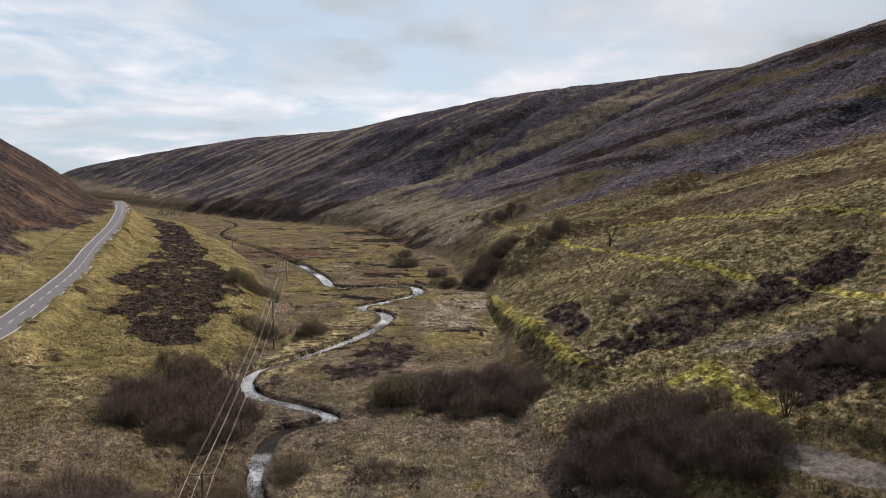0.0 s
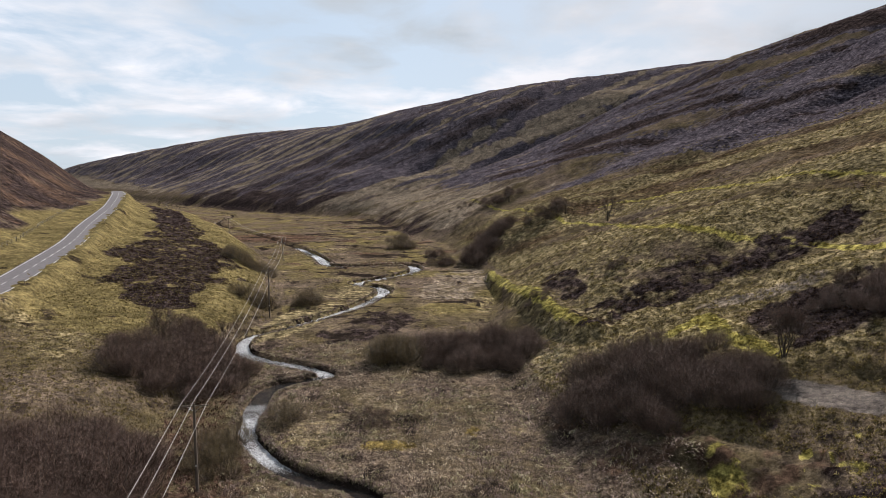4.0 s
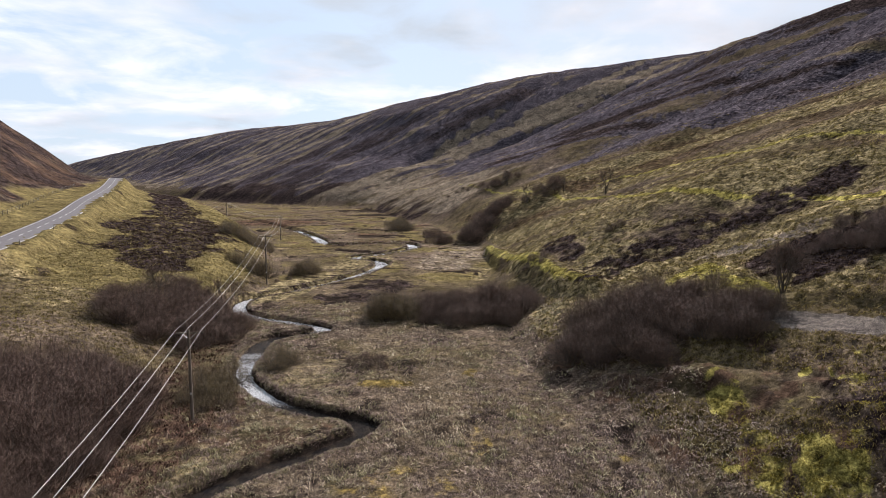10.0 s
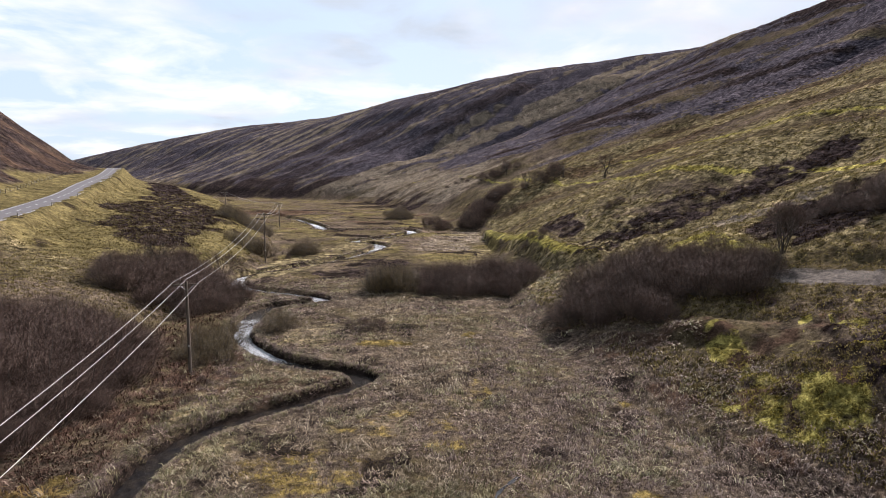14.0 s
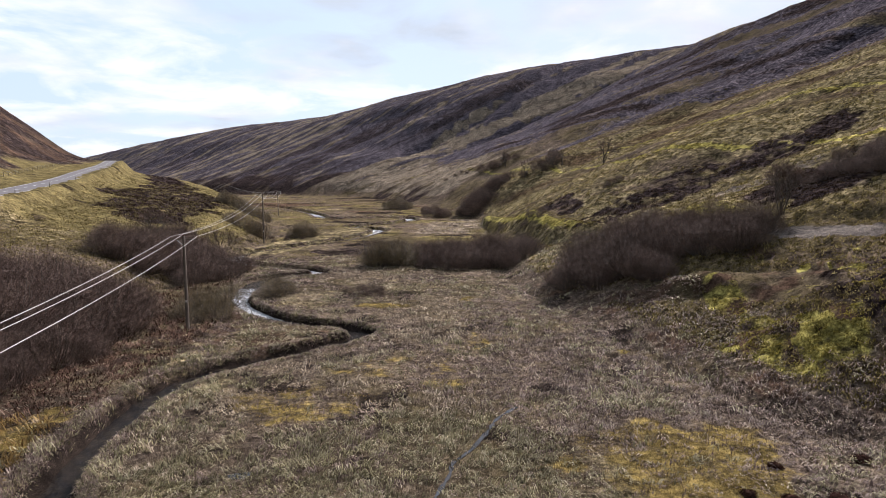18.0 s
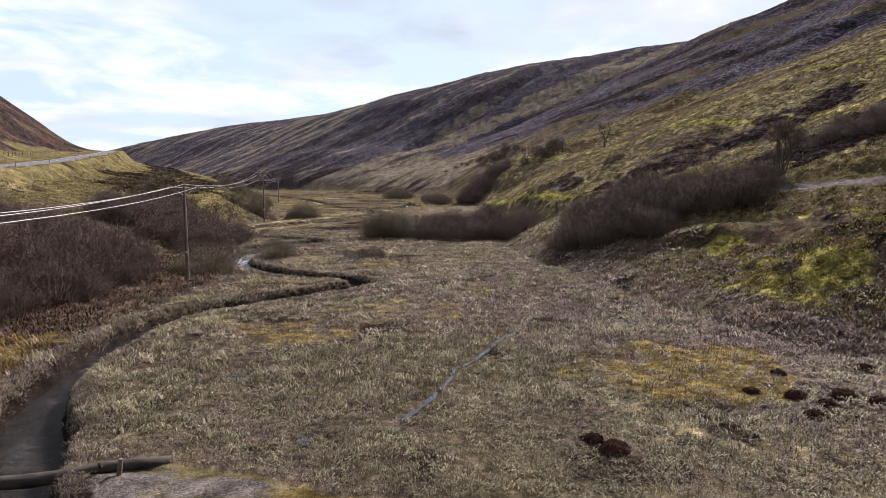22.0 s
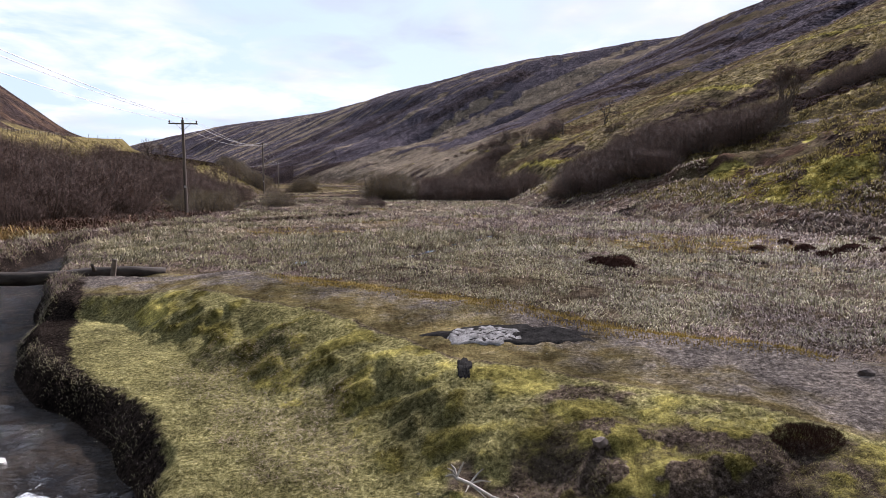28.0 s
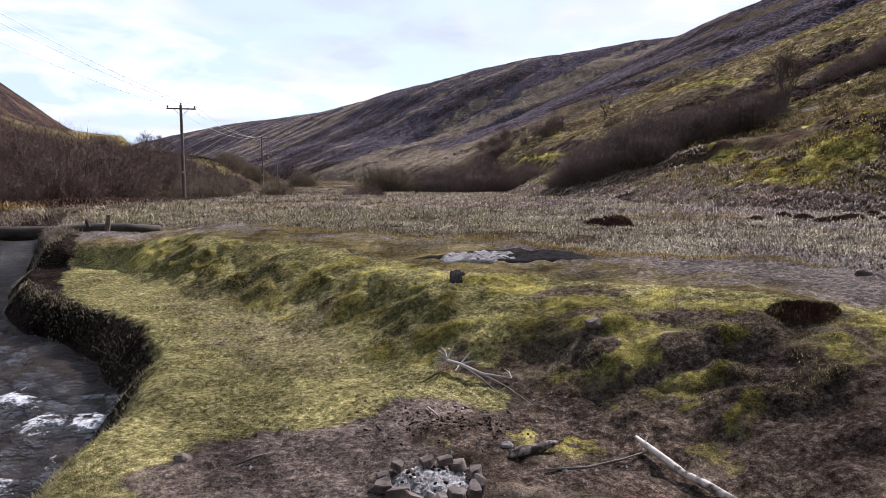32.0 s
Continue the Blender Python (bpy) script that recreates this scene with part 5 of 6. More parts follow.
def fire_ring():
    rng = np.random.default_rng(8)
    x0, y0 = 0.08, 3.20
    ob = thing("fire_ring", x0, y0, height(x0, y0), "small campfire ring of broken stones filled with ash", "fire ring")
    for k in range(13):
        a = 2 * math.pi * k / 13 + rng.normal(0, 0.10)
        st = part("stone", slab(rng, rng.uniform(0.07, 0.125), rng.uniform(0.05, 0.075), rng.uniform(0.05, 0.085)), HEARTH_STONE, ob)
        st.matrix_basis = pose(math.cos(a) * 0.33, math.sin(a) * 0.27, 0.05 + rng.uniform(0, 0.02), rng.uniform(-14, 14), rng.uniform(-14, 14), math.degrees(a) + 90 + rng.normal(0, 25))
    bm = bmesh.new()
    bmesh.ops.create_grid(bm, x_segments=24, y_segments=24, size=0.29)
    for v in bm.verts:
        d = v.co.xy.length / 0.29
        v.co.z = 0.055 * max(0.0, 1 - d * d) + 0.035 * noise.noise(v.co * 16) + 0.02 * noise.noise(v.co * 45) - 0.04 * max(0.0, d - 0.95)
    part("ash", bm, ASH, ob, "grey and white ash")
    for k in range(26):
        a, q, r = rng.uniform(0, 6.28), math.sqrt(rng.uniform(0, 1)) * 0.24, rng.uniform(0.008, 0.020)
        c = part("charcoal", boulder(rng, r, 0.7, 1), CHAR if k % 3 else BLEACHED, ob)
        c.matrix_basis = pose(q * math.cos(a), 0.85 * q * math.sin(a), 0.055, rng.uniform(-40, 40), 0, rng.uniform(0, 180))


fire_ring()


def branch(name, pts, radii, mat, label, twigs=()):
    rest = [Vector((x, y, height(x, y) + h)) for x, y, h in pts]
    base = rest[0].copy()
    ob = thing(name, *base, label, "branch")
    v, f = tube([p - base for p in rest], radii, 7)
    part("stem", mesh_of("stem", v, f, mat, True), mat, ob)
    for start, dx, dy, dz, r in twigs:
        p = rest[start] - base
        q = p + Vector((dx, dy, dz))
        v, f = tube([p, p.lerp(q, 0.5) + Vector((0.01, 0.02, 0.015)), q], [r, r * 0.8, r * 0.4], 5)
        part("twig", mesh_of("twig", v, f, mat), mat, ob)
    return ob


branch("driftwood_branch", [(0.20, 5.62, 0.07), (0.34, 5.5, 0.10), (0.56, 5.3, 0.07), (0.84, 5.12, 0.03)], [0.022, 0.020, 0.015, 0.008], BLEACHED,
       "bleached forked branch lying on the moss", ((0, -0.06, 0.08, 0.12, 0.02), (0, 0.08, 0.04, 0.16, 0.016), (0, -0.12, -0.02, 0.03, 0.02), (1, 0.15, 0.1, 0.12, 0.012), (2, 0.34, -0.35, -0.12, 0.008), (1, 0.4, -0.6, -0.15, 0.007), (3, -0.06, 0.10, 0.06, 0.006), (0, -0.10, 0.03, 0.10, 0.014), (1, -0.05, -0.12, -0.03, 0.012), (1, 0.22, -0.02, 0.03, 0.012), (2, 0.42, -0.75, -0.06, 0.006)))
branch("dead_branch", [(1.66, 3.84, 0.09), (1.70, 3.74, 0.06), (1.77, 3.57, 0.06), (1.86, 3.40, 0.05), (1.94, 3.22, 0.05), (2.06, 2.98, 0.03)], [0.010, 0.024, 0.028, 0.027, 0.030, 0.031], PEELING,
       "thick peeling dead branch on the bare ground", ((1, 0.03, 0.02, 0.07, 0.008), (3, 0.05, 0.02, 0.05, 0.010), (4, -0.02, 0.05, 0.045, 0.008)))
branch("split_timber", [(0.66, 3.64, 0.02), (0.76, 3.69, 0.035), (0.90, 3.76, 0.04), (1.0, 3.81, 0.06), (1.06, 3.84, 0.055)], [0.022, 0.042, 0.040, 0.028, 0.008], PEELING, "short split piece of rotten wood by the fire")
branch("thin_stick", [(0.9, 3.45, 0.02), (1.2, 3.5, 0.04), (1.5, 3.62, 0.03), (1.75, 3.7, 0.04)], [0.008, 0.010, 0.008, 0.004], PALE_WOOD, "thin dry stick lying on the soil", ((1, 0.15, -0.1, 0.03, 0.005),))
branch("thin_stick", [(0.02, 4.6, 0.02), (0.08, 4.45, 0.03), (0.14, 4.28, 0.02)], [0.010, 0.010, 0.005], PALE_WOOD, "short dry stick on bare soil")
branch("thin_stick", [(-1.35, 3.5, 0.02), (-1.22, 3.6, 0.03), (-1.12, 3.68, 0.02)], [0.008, 0.008, 0.004], POST_WOOD, "dark thin stick on bare soil")


def stones():
    rng = np.random.default_rng(21)
    # the rock at (-1.75, 3.55) takes the place of a pale grass tuft
    for x, y, r, mat, label in ((0.66, 3.86, 0.055, STONE, "small dark angular stone on the soil"), (1.75, 5.6, 0.09, HEARTH_STONE, "pale stone half buried in moss"), (-1.75, 3.55, 0.07, HEARTH_STONE, "pale stone in place of a grass tuft at the grassy edge"),
                                (5.5, 6.9, 0.1, HEARTH_STONE, "pale stone beside the gravel path")):
        ob = thing("stone", x, y, height(x, y), label, "stone")
        part("rock", boulder(rng, r, 0.7), mat, ob)
    for k in range(26):
        y = rng.uniform(3.2, 11)
        x = float(np.interp(y, [1, 4.2, 6.2, 8, 11], [-5.1, -5.6, -6.5, -8.4, -10.2])) + rng.normal(0, 0.9)
        r = rng.uniform(0.10, 0.30)
        ob = thing("boulder", x, y, float(WATER(y)) - 0.05, "dark wet boulder in the rapids of the stream", "boulder", "boulders in the stream")
        part("rock", boulder(rng, r, 0.6), WET_STONE, ob)


stones()


# ---- grass, rush and sedge ----
def blades(name, xs, ys, tall, width, lean, mat, label, category, per, seed, spread=0.08, comb=0.0, droop=0.0, alike=0.6):
    """Tufts of leaning blades; comb: how far a tuft's blades lie over the same way; droop: how far they bend; alike: how far a tuft has one tone."""
    rng = np.random.default_rng(seed)
    count, n = len(xs), len(xs) * per
    bx, by = np.repeat(xs, per), np.repeat(ys, per)
    hh, ww = np.repeat(tall, per) * rng.uniform(0.45, 1.2, n), np.repeat(width, per) * rng.uniform(0.6, 1.3, n)
    sp = np.repeat(spread if np.ndim(spread) else np.full(count, spread), per)
    bx, by = bx + rng.normal(0, 1, n) * sp, by + rng.normal(0, 1, n) * sp
    bz = land(bx, by) - 0.02
    tilt = (0.35 + np.abs(rng.normal(0, 0.8, n))) * lean
    laid = np.repeat(6.0 * fbm(np.asarray(xs) / 2.5, np.asarray(ys) / 2.5, 2, 131) + rng.normal(0, 0.9, count), per)
    a = np.where(rng.uniform(0, 1, n) < comb, laid + rng.normal(0, 0.5, n), rng.uniform(0, 2 * np.pi, n))
    up = 1 / np.sqrt(1 + tilt ** 2)
    dx, dy = np.cos(a) * tilt * up, np.sin(a) * tilt * up
    s = np.stack([-np.sin(a) * ww / 2, np.cos(a) * ww / 2, np.zeros(n)], -1)
    base = np.stack([bx, by, bz], -1)
    reach = np.stack([dx * hh, dy * hh, hh * up], -1)
    tone = np.clip(np.repeat(rng.uniform(0, 1, count), per) * alike + rng.uniform(0, 1, n) * (1 - alike), 0, 1)
    if droop:
        mid = base + 0.55 * reach + np.stack([np.zeros(n), np.zeros(n), 0.12 * hh], -1)
        tip = base + reach * np.array([1.15, 1.15, 1.0]) - np.stack([np.zeros(n), np.zeros(n), droop * hh], -1)
        tip[:, 2] = np.maximum(tip[:, 2], bz + 0.02)
        k, corners = 5, np.stack([base - s, base + s, mid + 0.9 * s, mid - 0.9 * s, tip], 1)
        loops = (np.arange(n)[:, None] * 5 + np.array([0, 1, 2, 3, 3, 2, 4])[None, :]).ravel()
        starts = (np.arange(n)[:, None] * 7 + np.array([0, 4])[None, :]).ravel()
    else:
        k, corners = 3, np.stack([base - s, base + s, base + reach], 1)
        loops, starts = np.arange(3 * n), np.arange(n) * 3
    me = bpy.data.meshes.new(name)
    me.vertices.add(k * n); me.loops.add(len(loops)); me.polygons.add(len(starts))
    me.vertices.foreach_set("co", corners.ravel())
    me.loops.foreach_set("vertex_index", loops.astype(np.int32))
    me.polygons.foreach_set("loop_start", starts.astype(np.int32))
    me.update(calc_edges=True)
    me.attributes.new("tone", "FLOAT", "POINT").data.foreach_set("value", np.repeat(tone, k).astype(np.float32))
    me.materials.append(mat)
    return tagged(new(name, me), label, category, kind="stuff")


def scattered(seed, n, r0, r1, half=41):
    rng = np.random.default_rng(seed)
    r, a = np.exp(rng.uniform(math.log(r0), math.log(r1), n)), np.radians(rng.uniform(-half, half, n))
    return r * np.sin(a), r * np.cos(a), r


def grasses():
    x, y, r = scattered(1, 46000, 9, 110)
    over = y - BANK_BACK(x)
    near = along(STREAM, x, y)[0]
    cover = covers(x, y)
    dry = (near > 1.3) & (over > 0.25) & (x > TOE_LEFT(y) + 1) & (x < TOE_RIGHT(y) + 9) & (along(RILL, x, y)[0] > 0.28)
    dry = dry & ((cover["gold"] < 0.3) | (np.arange(len(x)) % 4 == 0)) & (cover["moss"] < 0.5)
    x, y, r = x[dry], y[dry], r[dry]
    pick = np.random.default_rng(15).uniform(0, 1, len(x))
    wet = smooth(-0.25, 0.35, fbm(x / 4, y / 4, 3, 132) + spot(x, y, -0.5, 23, 12, 9, -0.3, 0.4) * 1.4 - 0.1)
    brown = smooth(-0.1, 0.4, fbm(x / 7, y / 7, 3, 133) + 0.5 * smooth(3, 12, x) + 0.6 * smooth(-14, -22, x))
    sparse = fbm(x / 0.9, y / 0.9, 2, 148) > -0.22
    green = (pick < 0.75 * wet) & sparse
    dark = ~green & (pick > 1 - 0.7 * brown)
    pale = ~green & ~dark & sparse
    close = pale & (r < 27) & (np.arange(len(x)) % 5 > 1)
    pale, dark = pale & ~close, dark | close
    left = x < np.interp(y, [10, 20, 30, 42, 56, 70, 95, 110], [-14, -18, -21, -21, -21, -27, -30, -40])
    scrub = left & (y > 33) & (pick > 0.15)
    reeds = left & (y < 36) & (x > np.interp(y, [10, 36], [-24, -27])) & ~scrub & (pick > 0.25)
    pale, green, dark = pale & ~scrub & ~reeds, green & ~scrub & ~reeds, dark & ~scrub & ~reeds
    for k, (sel, mat, name, label, tall, per) in enumerate(((pale, REED, "bog_grass", "pale dead bog grass lying over on the valley floor", 0.34, 6), (green, GREEN_REED, "green_rush", "long greyish green rushes lying over in the wet hollows", 0.52, 6), (dark, DARK_REED, "withered_rush", "purple-brown withered rushes in the bog", 0.36, 7), (scrub, UNDERGROWTH, "undergrowth", "tangled red-brown undergrowth below the willows", 0.55, 7), (reeds, OCHRE_REED, "ochre_reeds", "tall ochre dead grass on the far bank of the stream", 0.75, 8))):
        u, v, w = x[sel], y[sel], r[sel]
        blades(name, u, v, tall * (1 + 0.25 * fbm(u / 3, v / 3, 2, 96)) * (0.34 + 0.66 * smooth(16, 34, w)), 0.006 + 0.00125 * w, 1.5, mat, label, "grass", per, 40 + k, 0.06 + 0.003 * w, 0.85, 0.25, 0.65)
    # short golden moss and grass in the bog
    x, y, r = scattered(73, 26000, 9, 75)
    sel = (covers(x, y)["gold"] > 0.36) & (along(STREAM, x, y)[0] > 1.4)
    x, y, r = x[sel], y[sel], r[sel]
    blades("golden_moss", x, y, np.full(len(x), 0.10), 0.006 + 0.0013 * r, 1.0, GOLD_BLADE, "short ochre-yellow bog moss and grass", "moss", 6, 74, 0.10 + 0.002 * r, 0.3, 0.0, 0.7)
    # thin upright stalks between them
    x, y, r = scattered(71, 16000, 13, 60)
    sel = (y - BANK_BACK(x) > 0.6) & (along(STREAM, x, y)[0] > 1.6) & (x < TOE_RIGHT(y) + 3) & (fbm(x / 5, y / 5, 3, 149) + 0.2 * smooth(2, 10, x) > 0.05)
    x, y, r = x[sel], y[sel], r[sel]
    blades("rush_stalk", x, y, 0.25 + 0.25 * smooth(16, 30, r), 0.003 + 0.0003 * r, 0.28, RUSH_STALK, "thin upright brown stalks of dead rush", "grass", 3, 72, 0.10)
    # coarse grass and dark tufts further up the valley
    x, y, r = scattered(51, 26000, 100, 430)
    floor = (along(STREAM, x, y)[0] > 2.5) & (x > TOE_LEFT(y) + 1) & (x < TOE_RIGHT(y) + 2) & (fbm(x / 9, y / 9, 3, 134) > -0.1)
    cover = covers(x, y)
    floor = floor & (cover["mud"] < 0.4) & (cover["heather"] < 0.4) & (cover["green"] < 0.5)
    tuft = fbm(x / 4, y / 5, 3, 135)
    for sel, mat, name, label, seed in ((floor & (tuft < 0.12), STRAW_BLADE, "valley_grass", "coarse straw-coloured grass on the upper valley floor", 52), (floor & (tuft > 0.16), DARK_REED, "valley_rush", "dark withered rush tufts on the upper valley floor", 53)):
        u, v, w = x[sel], y[sel], r[sel]
        blades(name, u, v, 0.32 + 0.2 * fbm(u / 6, v / 6, 2, 136), 0.03 + 0.0007 * w, 0.9, mat, label, "grass", 5, seed, 0.22, 0.4)
    # heather on the road bank and on the slopes
    x, y, r = scattered(61, 26000, 95, 330)
    rows = along(HEATH_LINE, x, y, 40.0)[0] / HEATH_HALF(np.clip(y, 100, 340))
    off = (ROAD_X(y) - x)
    sel = (rows + 0.75 * fbm(x / 7, y / 11, 4, 79) < 1.0) & (off < -6) & (x < TOE_LEFT(y) + 3) & (fbm(x / 4.0, y / 5.5, 4, 80) > -0.4)
    blades("heather", x[sel], y[sel], np.full(sel.sum(), 0.45), 0.05 + 0.0004 * r[sel], 0.7, HEATHER_SPRIG, "dark brown heather in bushy cushions on the road bank", "heather", 12, 62, 0.3)
    x, y, r = scattered(3, 80000, 2.4, 18)
    over = y - BANK_BACK(x)
    keep = (along(STREAM, x, y)[0] > 2.45) & (over < 0.1) & (spot(x, y, 0.3, 3.6, 1.8, 1.6, 0.0, 0.5, 1.0) < 0.4) & (spot(x, y, 0.9, 9.0, 1.5, 0.7, 0, 0.1) < 0.5) & ((y < BANK_FRONT(x)) | (x < 1.5) & (fbm(x / 0.9, y / 0.9, 2, 105) > 0.16))
    keep = keep & ((x < 0.6) | (y > BANK_FRONT(x)) | (np.abs(fbm(x / 0.62, y / 0.45, 2, 57)) + 0.25 * fbm(x / 1.4, y / 1.4, 2, 141) > 0.05 + 0.07 * smooth(0.5, 2.5, x)))
    x, y, r = x[keep], y[keep], r[keep]
    trail = spot(x, y, -2.2, 7.7, 0.8, 2.6, 0.55, 0.5, 0.8) + spot(x, y, -3.6, 9.6, 1.0, 1.2, 0.3, 0.5, 0.6)
    straw = (trail > 0.35) & (np.arange(len(x)) % 3 == 0)
    blades("meadow_grass", x[~straw], y[~straw], 0.055 + 0.03 * fbm(x[~straw] / 0.8, y[~straw] / 0.8, 2, 97), 0.0025 + 0.0008 * r[~straw], 1.8, SWARD, "short mossy grass on the stream bank", "grass", 7, 4, 0.05 + 0.004 * r[~straw], 0.6, 0.0, 0.5)
    blades("lying_straw", x[straw], y[straw], np.full(straw.sum(), 0.11), 0.0015 + 0.0006 * r[straw], 2.8, REED, "bleached dead grass lying flat on the meadow", "grass", 5, 45, 0.06, 0.7, 0.1, 0.3)
    x, y, r = scattered(81, 44000, 2.6, 15)
    sel = (covers(x, y)["moss"] > 0.40) & (y < BANK_FRONT(x) + 0.2) & (y > BANK_FOOT(x) - 1.8) & (along(STREAM, x, y)[0] > 2.6)
    x, y, r = x[sel], y[sel], r[sel]
    blades("bank_moss", x, y, 0.032 + 0.02 * fbm(x / 0.5, y / 0.5, 2, 153), 0.003 + 0.0011 * r, 2.0, MOSS_BLADE, "yellow-green moss in cushions on the bank", "moss", 6, 82, 0.04 + 0.003 * r, 0.4, 0.0, 0.75)
    x, y, r = scattered(7, 90000, 34, 260)
    right = x - TOE_RIGHT(y)
    slope = ((right > 3) & (0.82 * x + 0.57 * y < 200) & (fbm((0.82 * x + 0.57 * y) / 5.0, (0.82 * y - 0.57 * x) / 60, 3, 71) > -0.2)) & (spot(x, y, 36.3, 57.3, 2.5, 7.5, 0.55, 0.35, 2.5) < 0.3)
    verge = (x < TOE_LEFT(y)) & (x > ROAD_X(y) + 6)
    blades("straw_grass", x[verge], y[verge], 0.28 + 0.12 * fbm(x[verge] / 5, y[verge] / 5, 2, 109), 0.05 + 0.0012 * r[verge], 1.1, STRAW_BLADE, "straw-coloured rough grass on the road bank", "grass", 4, 9, 0.16, 0.0, 0.0, 0.75)
    x, y, r = x[slope], y[slope], r[slope]
    cover = covers(x, y)
    mossy = cover["moss"] > 0.45
    brown = ~mossy & (cover["heather"] > 0.42) & (y > 64)
    blades("bracken", x[brown], y[brown], 0.24 + 0.12 * fbm(x[brown] / 5, y[brown] / 5, 2, 152), 0.05 + 0.0012 * r[brown], 1.0, BRACKEN, "withered dark brown bracken and heather on the slope", "bracken", 5, 19, 0.18, 0.0, 0.0, 0.7)
    grass = ~mossy & ~brown
    blades("tussock_grass", x[grass], y[grass], 0.26 + 0.12 * fbm(x[grass] / 5, y[grass] / 5, 2, 106), 0.05 + 0.0012 * r[grass], 1.0, SLOPE, "mossy tussock grass on the hillsides", "grass", 5, 8, 0.16, 0.0, 0.0, 0.75)
    blades("moss_tuft", x[mossy], y[mossy], np.full(mossy.sum(), 0.16), 0.05 + 0.0012 * r[mossy], 0.9, MOSS_BLADE, "bright yellow-green moss and short grass on the mounds", "moss", 6, 18, 0.18, 0.0, 0.0, 0.8)
    # overhanging tussocks along the stream
    rng = np.random.default_rng(5)
    pts = np.array(STREAM)
    way = np.gradient(pts, axis=0)
    way /= np.linalg.norm(way, axis=1)[:, None]
    run = np.concatenate([[0], np.cumsum(np.hypot(*np.diff(pts, axis=0).T))])
    at = np.concatenate([rng.uniform(9, 40, 4200), rng.uniform(40, 120, 3600), rng.uniform(120, 330, 2000)])
    idx = np.clip(np.searchsorted(run, at) - 1, 0, len(pts) - 2)
    u = ((at - run[idx]) / (run[idx + 1] - run[idx]))[:, None]
    p = pts[idx] * (1 - u) + pts[idx + 1] * u
    keep = (p[:, 1] > 13) | (rng.uniform(0, 1, len(at)) < 0.45)
    at, idx, u, p = at[keep], idx[keep], u[keep], p[keep]
    low = smooth(17, 13, p[:, 1])
    out = stream_half(p[:, 0], p[:, 1], idx + u[:, 0]) + rng.uniform(0.35, 1.25, len(at)) * (1 - 0.62 * low)
    q = p + np.stack([-way[idx, 1], way[idx, 0]], -1) * (rng.choice([-1, 1], len(at)) * out)[:, None]
    far = np.hypot(q[:, 0], q[:, 1])
    green = rng.uniform(0, 1, len(at)) < 0.35 + 0.4 * low * (q[:, 0] > p[:, 0])
    for sel, mat, name, label, seed in ((~green, DARK_REED, "stream_tussock", "withered brown tussocks hanging over the stream edge", 6), (green, GREEN_REED, "bank_grass", "long pale green grass hanging over the stream edge", 16)):
        blades(name, q[sel, 0], q[sel, 1], (0.25 + 0.001 * far[sel]) * (1 - 0.6 * low[sel]), 0.001 + 0.0009 * far[sel] * (1 - 0.3 * low[sel]), 1.1, mat, label, "grass", 8, seed, 0.10, 0.5, 0.35, 0.6)


grasses()


def bog_water():
    """A rill that trickles through the rushes, and two small pools."""
    raw = np.array(RILL, float)
    pts, side = ribbon(raw, 1)
    wide = 0.05 + 0.09 * np.abs(value_noise(np.arange(len(raw)) * 0.7, 0.0, 150)) + 0.05 * (np.arange(len(raw)) % 3 == 0)
    vs = []
    for p, q, w in zip(pts, side, wide):
        z = max(height(*(p + q * d)) for d in (-0.2, 0.0, 0.2)) + 0.03
        vs += [(*(p - q * w), z), (*(p + q * w), z)]
    fs = [(2 * k, 2 * k + 1, 2 * k + 3, 2 * k + 2) for k in range(len(raw) - 1)]
    tagged(new("rill", mesh_of("rill", vs, fs, STILL_WATER)), "narrow rill of still water winding through the rushes", "rill", kind="structure")
    for x, y, sx, sy, turn, k in ((-9.1, 26.6, 0.55, 0.3, 0.2, 6), (-4.6, 19.4, 0.22, 0.35, 0.0, 4)):
        rng = np.random.default_rng(k)
        n = 28
        ring = [(1 + 0.25 * math.sin(3 * a + k) + 0.15 * rng.normal()) for a in np.linspace(0, 6.28, n)]
        z = max(height(x + dx, y + dy) for dx in (-0.3, 0, 0.3) for dy in (-0.3, 0, 0.3)) + 0.02
        vs = [(x, y, z)]
        for q, a in zip(ring, np.linspace(0, 6.28, n, endpoint=False)):
            u, v = math.cos(a) * sx * q, math.sin(a) * sy * q
            vs.append((x + u * math.cos(turn) - v * math.sin(turn), y + u * math.sin(turn) + v * math.cos(turn), z))
        tagged(new("puddle", mesh_of("puddle", vs, [(0, 1 + i, 1 + (i + 1) % n) for i in range(n)], STILL_WATER)), "small still pool of bog water between rushes", "puddle", "bog pools")


bog_water()


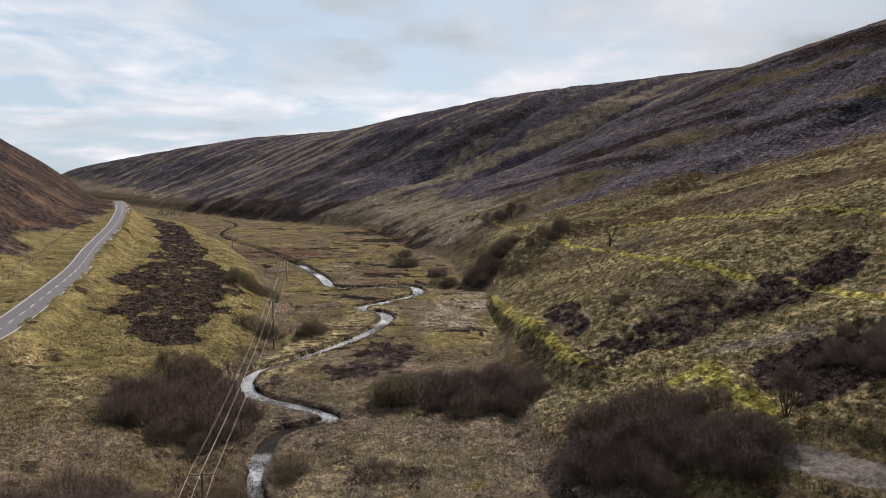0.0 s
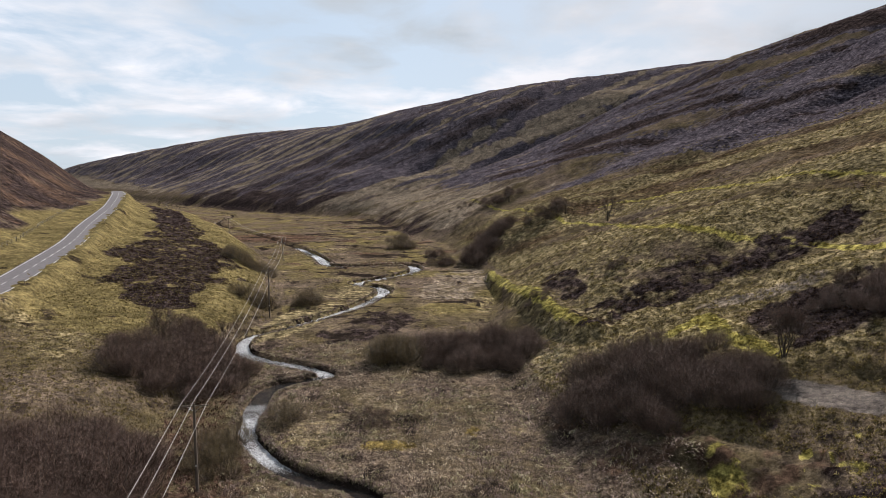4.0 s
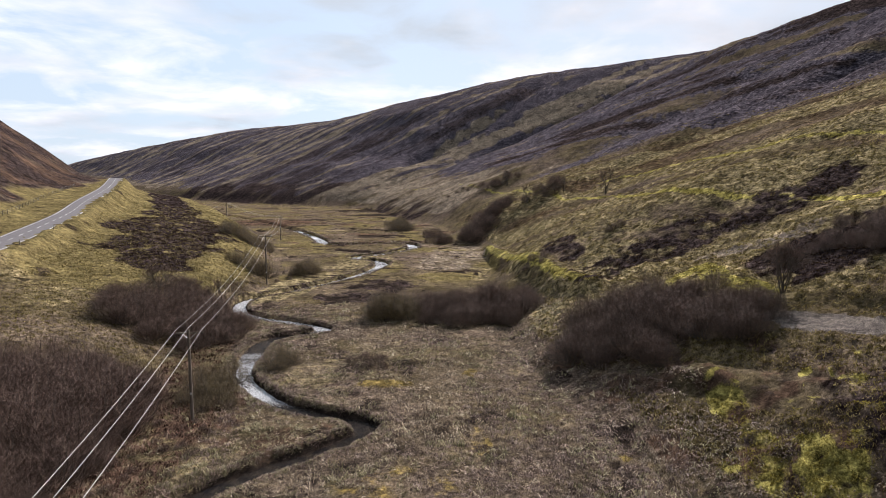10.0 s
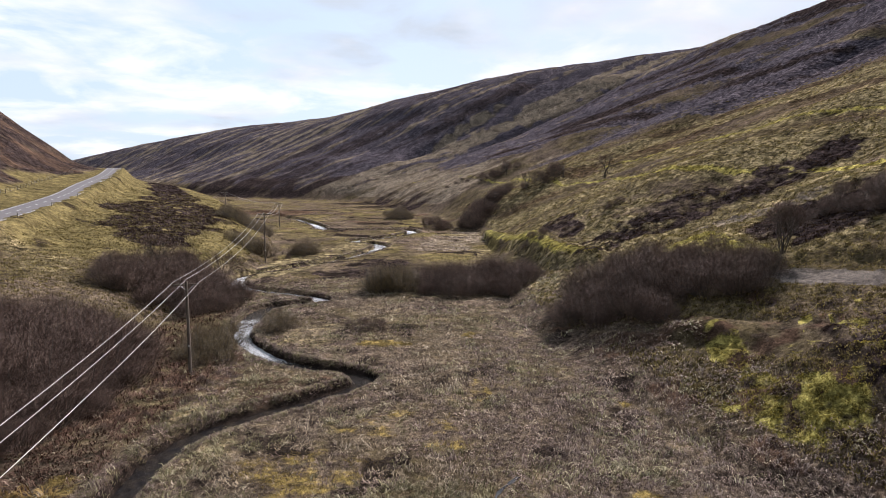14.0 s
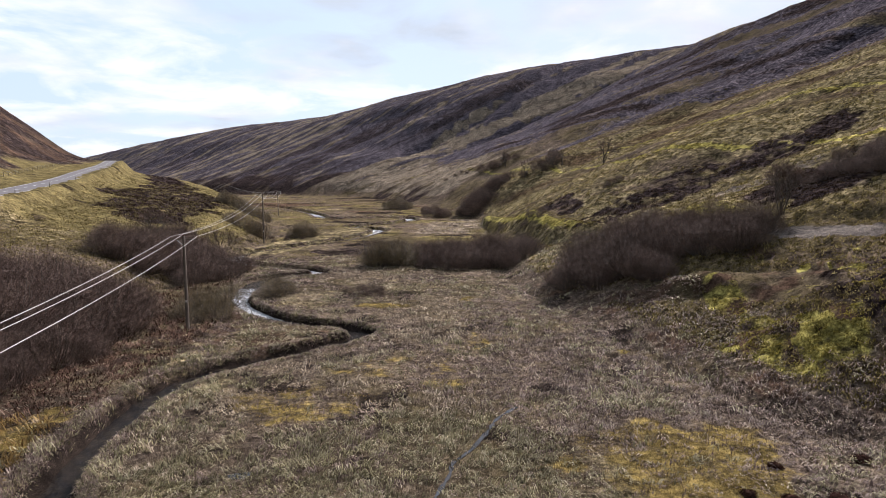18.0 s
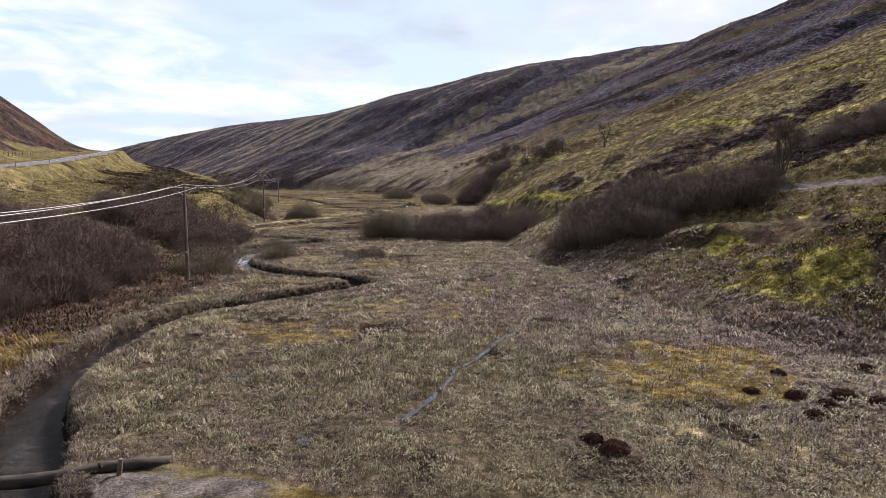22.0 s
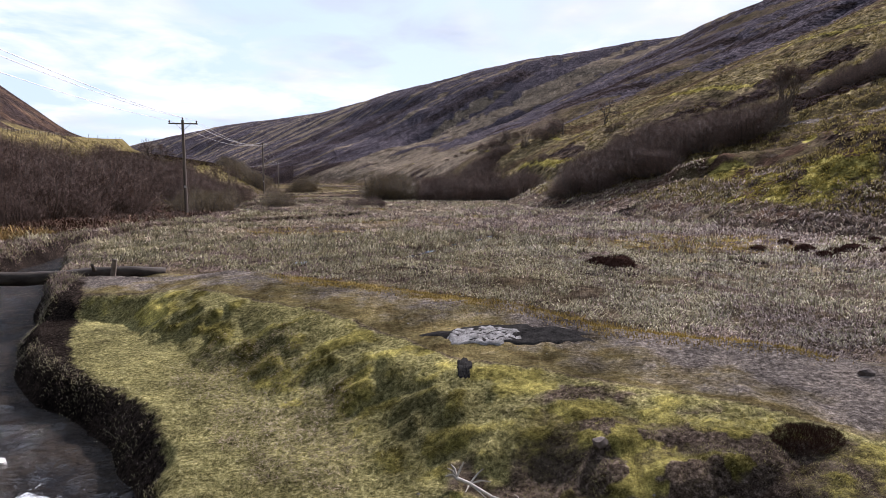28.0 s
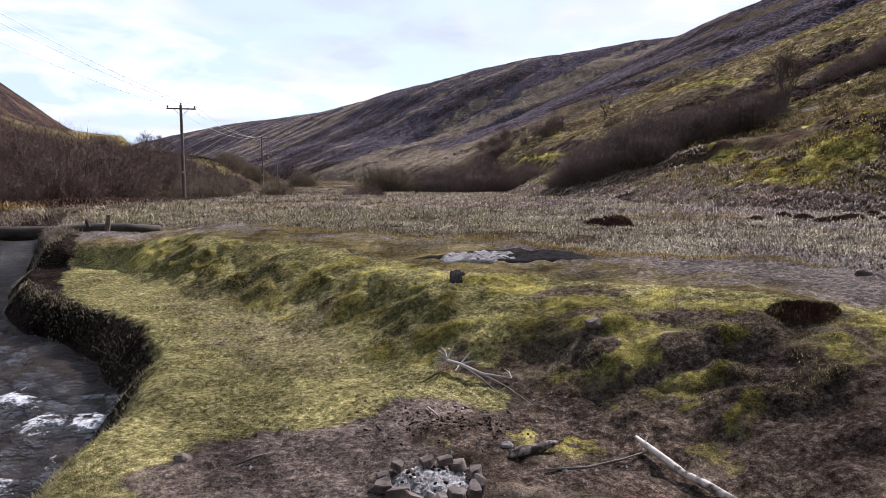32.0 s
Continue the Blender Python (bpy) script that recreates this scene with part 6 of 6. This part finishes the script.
def litter():
    x, y, r = scattered(31, 7000, 2.4, 6.5, 44)
    keep = spot(x, y, 0.9, 3.6, 2.9, 1.9, 0.0, 0.5, 1.0) > 0.3
    x, y = x[keep], y[keep]
    blades("twig_litter", x, y, np.full(len(x), 0.05), np.full(len(x), 0.0045), 2.6, REED, "dry straw and twig litter strewn on bare soil", "litter", 2, 32, 0.03)
    rng = np.random.default_rng(33)
    pieces = []
    for k in range(420):
        if k < 180:
            px, py = rng.normal(0.5, 1.0), rng.normal(3.6, 0.8)
        else:
            px = rng.uniform(-6, 9)
            u = rng.uniform(0.1, 0.9)
            py = float(BANK_BACK(px)) * u + float(BANK_FRONT(px)) * (1 - u)
        s = rng.uniform(0.008, 0.028)
        z = height(px, py)
        v = [(px + s * a * rng.uniform(0.6, 1.2), py + s * b * rng.uniform(0.6, 1.2), z + s * c * 0.7) for a, b, c in ((1, 0, 0), (-1, 0, 0), (0, 1, 0), (0, -1, 0), (0, 0, 1), (0, 0, -0.6))]
        pieces.append((v, [(0, 2, 4), (2, 1, 4), (1, 3, 4), (3, 0, 4), (2, 0, 5), (1, 2, 5), (3, 1, 5), (0, 3, 5)]))
    tagged(new("gravel", mesh_of("gravel", *joined(pieces), STONE)), "loose pebbles and chips on soil and path", "gravel", kind="stuff")


litter()


def sedge_clumps():
    rng = np.random.default_rng(12)
    for x, y, r in ((5.7, 18.7, 0.62), (14.9, 24.2, 0.5), (15.6, 23.2, 0.45), (17.0, 24.3, 0.6), (20.5, 28.1, 0.5), (14.4, 22.0, 0.4), (18.0, 23.6, 0.45), (5.3, 19.6, 0.4), (15.9, 27.4, 0.35), (13.4, 24.9, 0.35)):
        r = 0.75 * r
        n = 1300
        vs, fs = [], []
        for k in range(n):
            aa, h = rng.uniform(0, 6.283), rng.uniform(0, 1)
            q = math.sqrt(1 - h * h)
            lump = 1 + 0.18 * math.sin(3 * aa + x) + 0.12 * math.sin(5 * aa + y)
            p = Vector((math.cos(aa) * q * r * 1.15 * lump, math.sin(aa) * q * r * lump, h * r * 0.85 - 0.05))
            w = Vector((math.cos(aa) * q + rng.normal(0, 0.45), math.sin(aa) * q + rng.normal(0, 0.45), h * 0.5 + rng.normal(0, 0.4))).normalized()
            s = w.cross(Vector(rng.normal(0, 1, 3))).normalized() * 0.007
            b = len(vs)
            vs += [tuple(p - s), tuple(p + s), tuple(p + w * rng.uniform(0.06, 0.17))]
            fs.append((b, b + 1, b + 2))
        ob = thing("sedge_clump", x, y, height(x, y), "dark reddish-brown clump of withered sedge in the bog", "sedge clump", "sedge clumps in the bog")
        core = boulder(rng, r * 1.05, 0.75, 3)
        part("root_mound", core, RUST, ob)
        part("tuft", mesh_of("tuft", vs, fs, RUST), RUST, ob)


sedge_clumps()


def heather_clump(x, y, rx, ry, tall, seed):
    rng = np.random.default_rng(seed)
    ob = thing("heather_clump", x, y, height(x, y), "low dark brown heather clump on the mossy bank", "heather clump")
    vs, fs = [], []
    turns, reach = rng.uniform(0, 6.283, 6000), np.sqrt(rng.uniform(0, 1, 6000))
    xs, ys = np.cos(turns) * reach * rx, np.sin(turns) * reach * ry
    zs = land(x + xs, y + ys) - height(x, y)
    for a, q, px, py, pz in zip(turns, reach, xs, ys, zs):
        p = Vector((px, py, pz + rng.uniform(0, 0.5) * tall * (1 - q * q)))
        w = Vector((math.cos(a) * q * 0.6 + rng.normal(0, 0.3), math.sin(a) * q * 0.6 + rng.normal(0, 0.3), 1)).normalized()
        t = w.cross(Vector(rng.normal(0, 1, 3))).normalized() * 0.0014
        b = len(vs)
        vs += [tuple(p - t), tuple(p + t), tuple(p + w * tall * rng.uniform(0.35, 0.8) * (1.1 - 0.6 * q))]
        fs.append((b, b + 1, b + 2))
    part("tuft", mesh_of("tuft", vs, fs, RUST), RUST, ob)


heather_clump(3.72, 5.2, 0.34, 0.26, 0.13, 5)
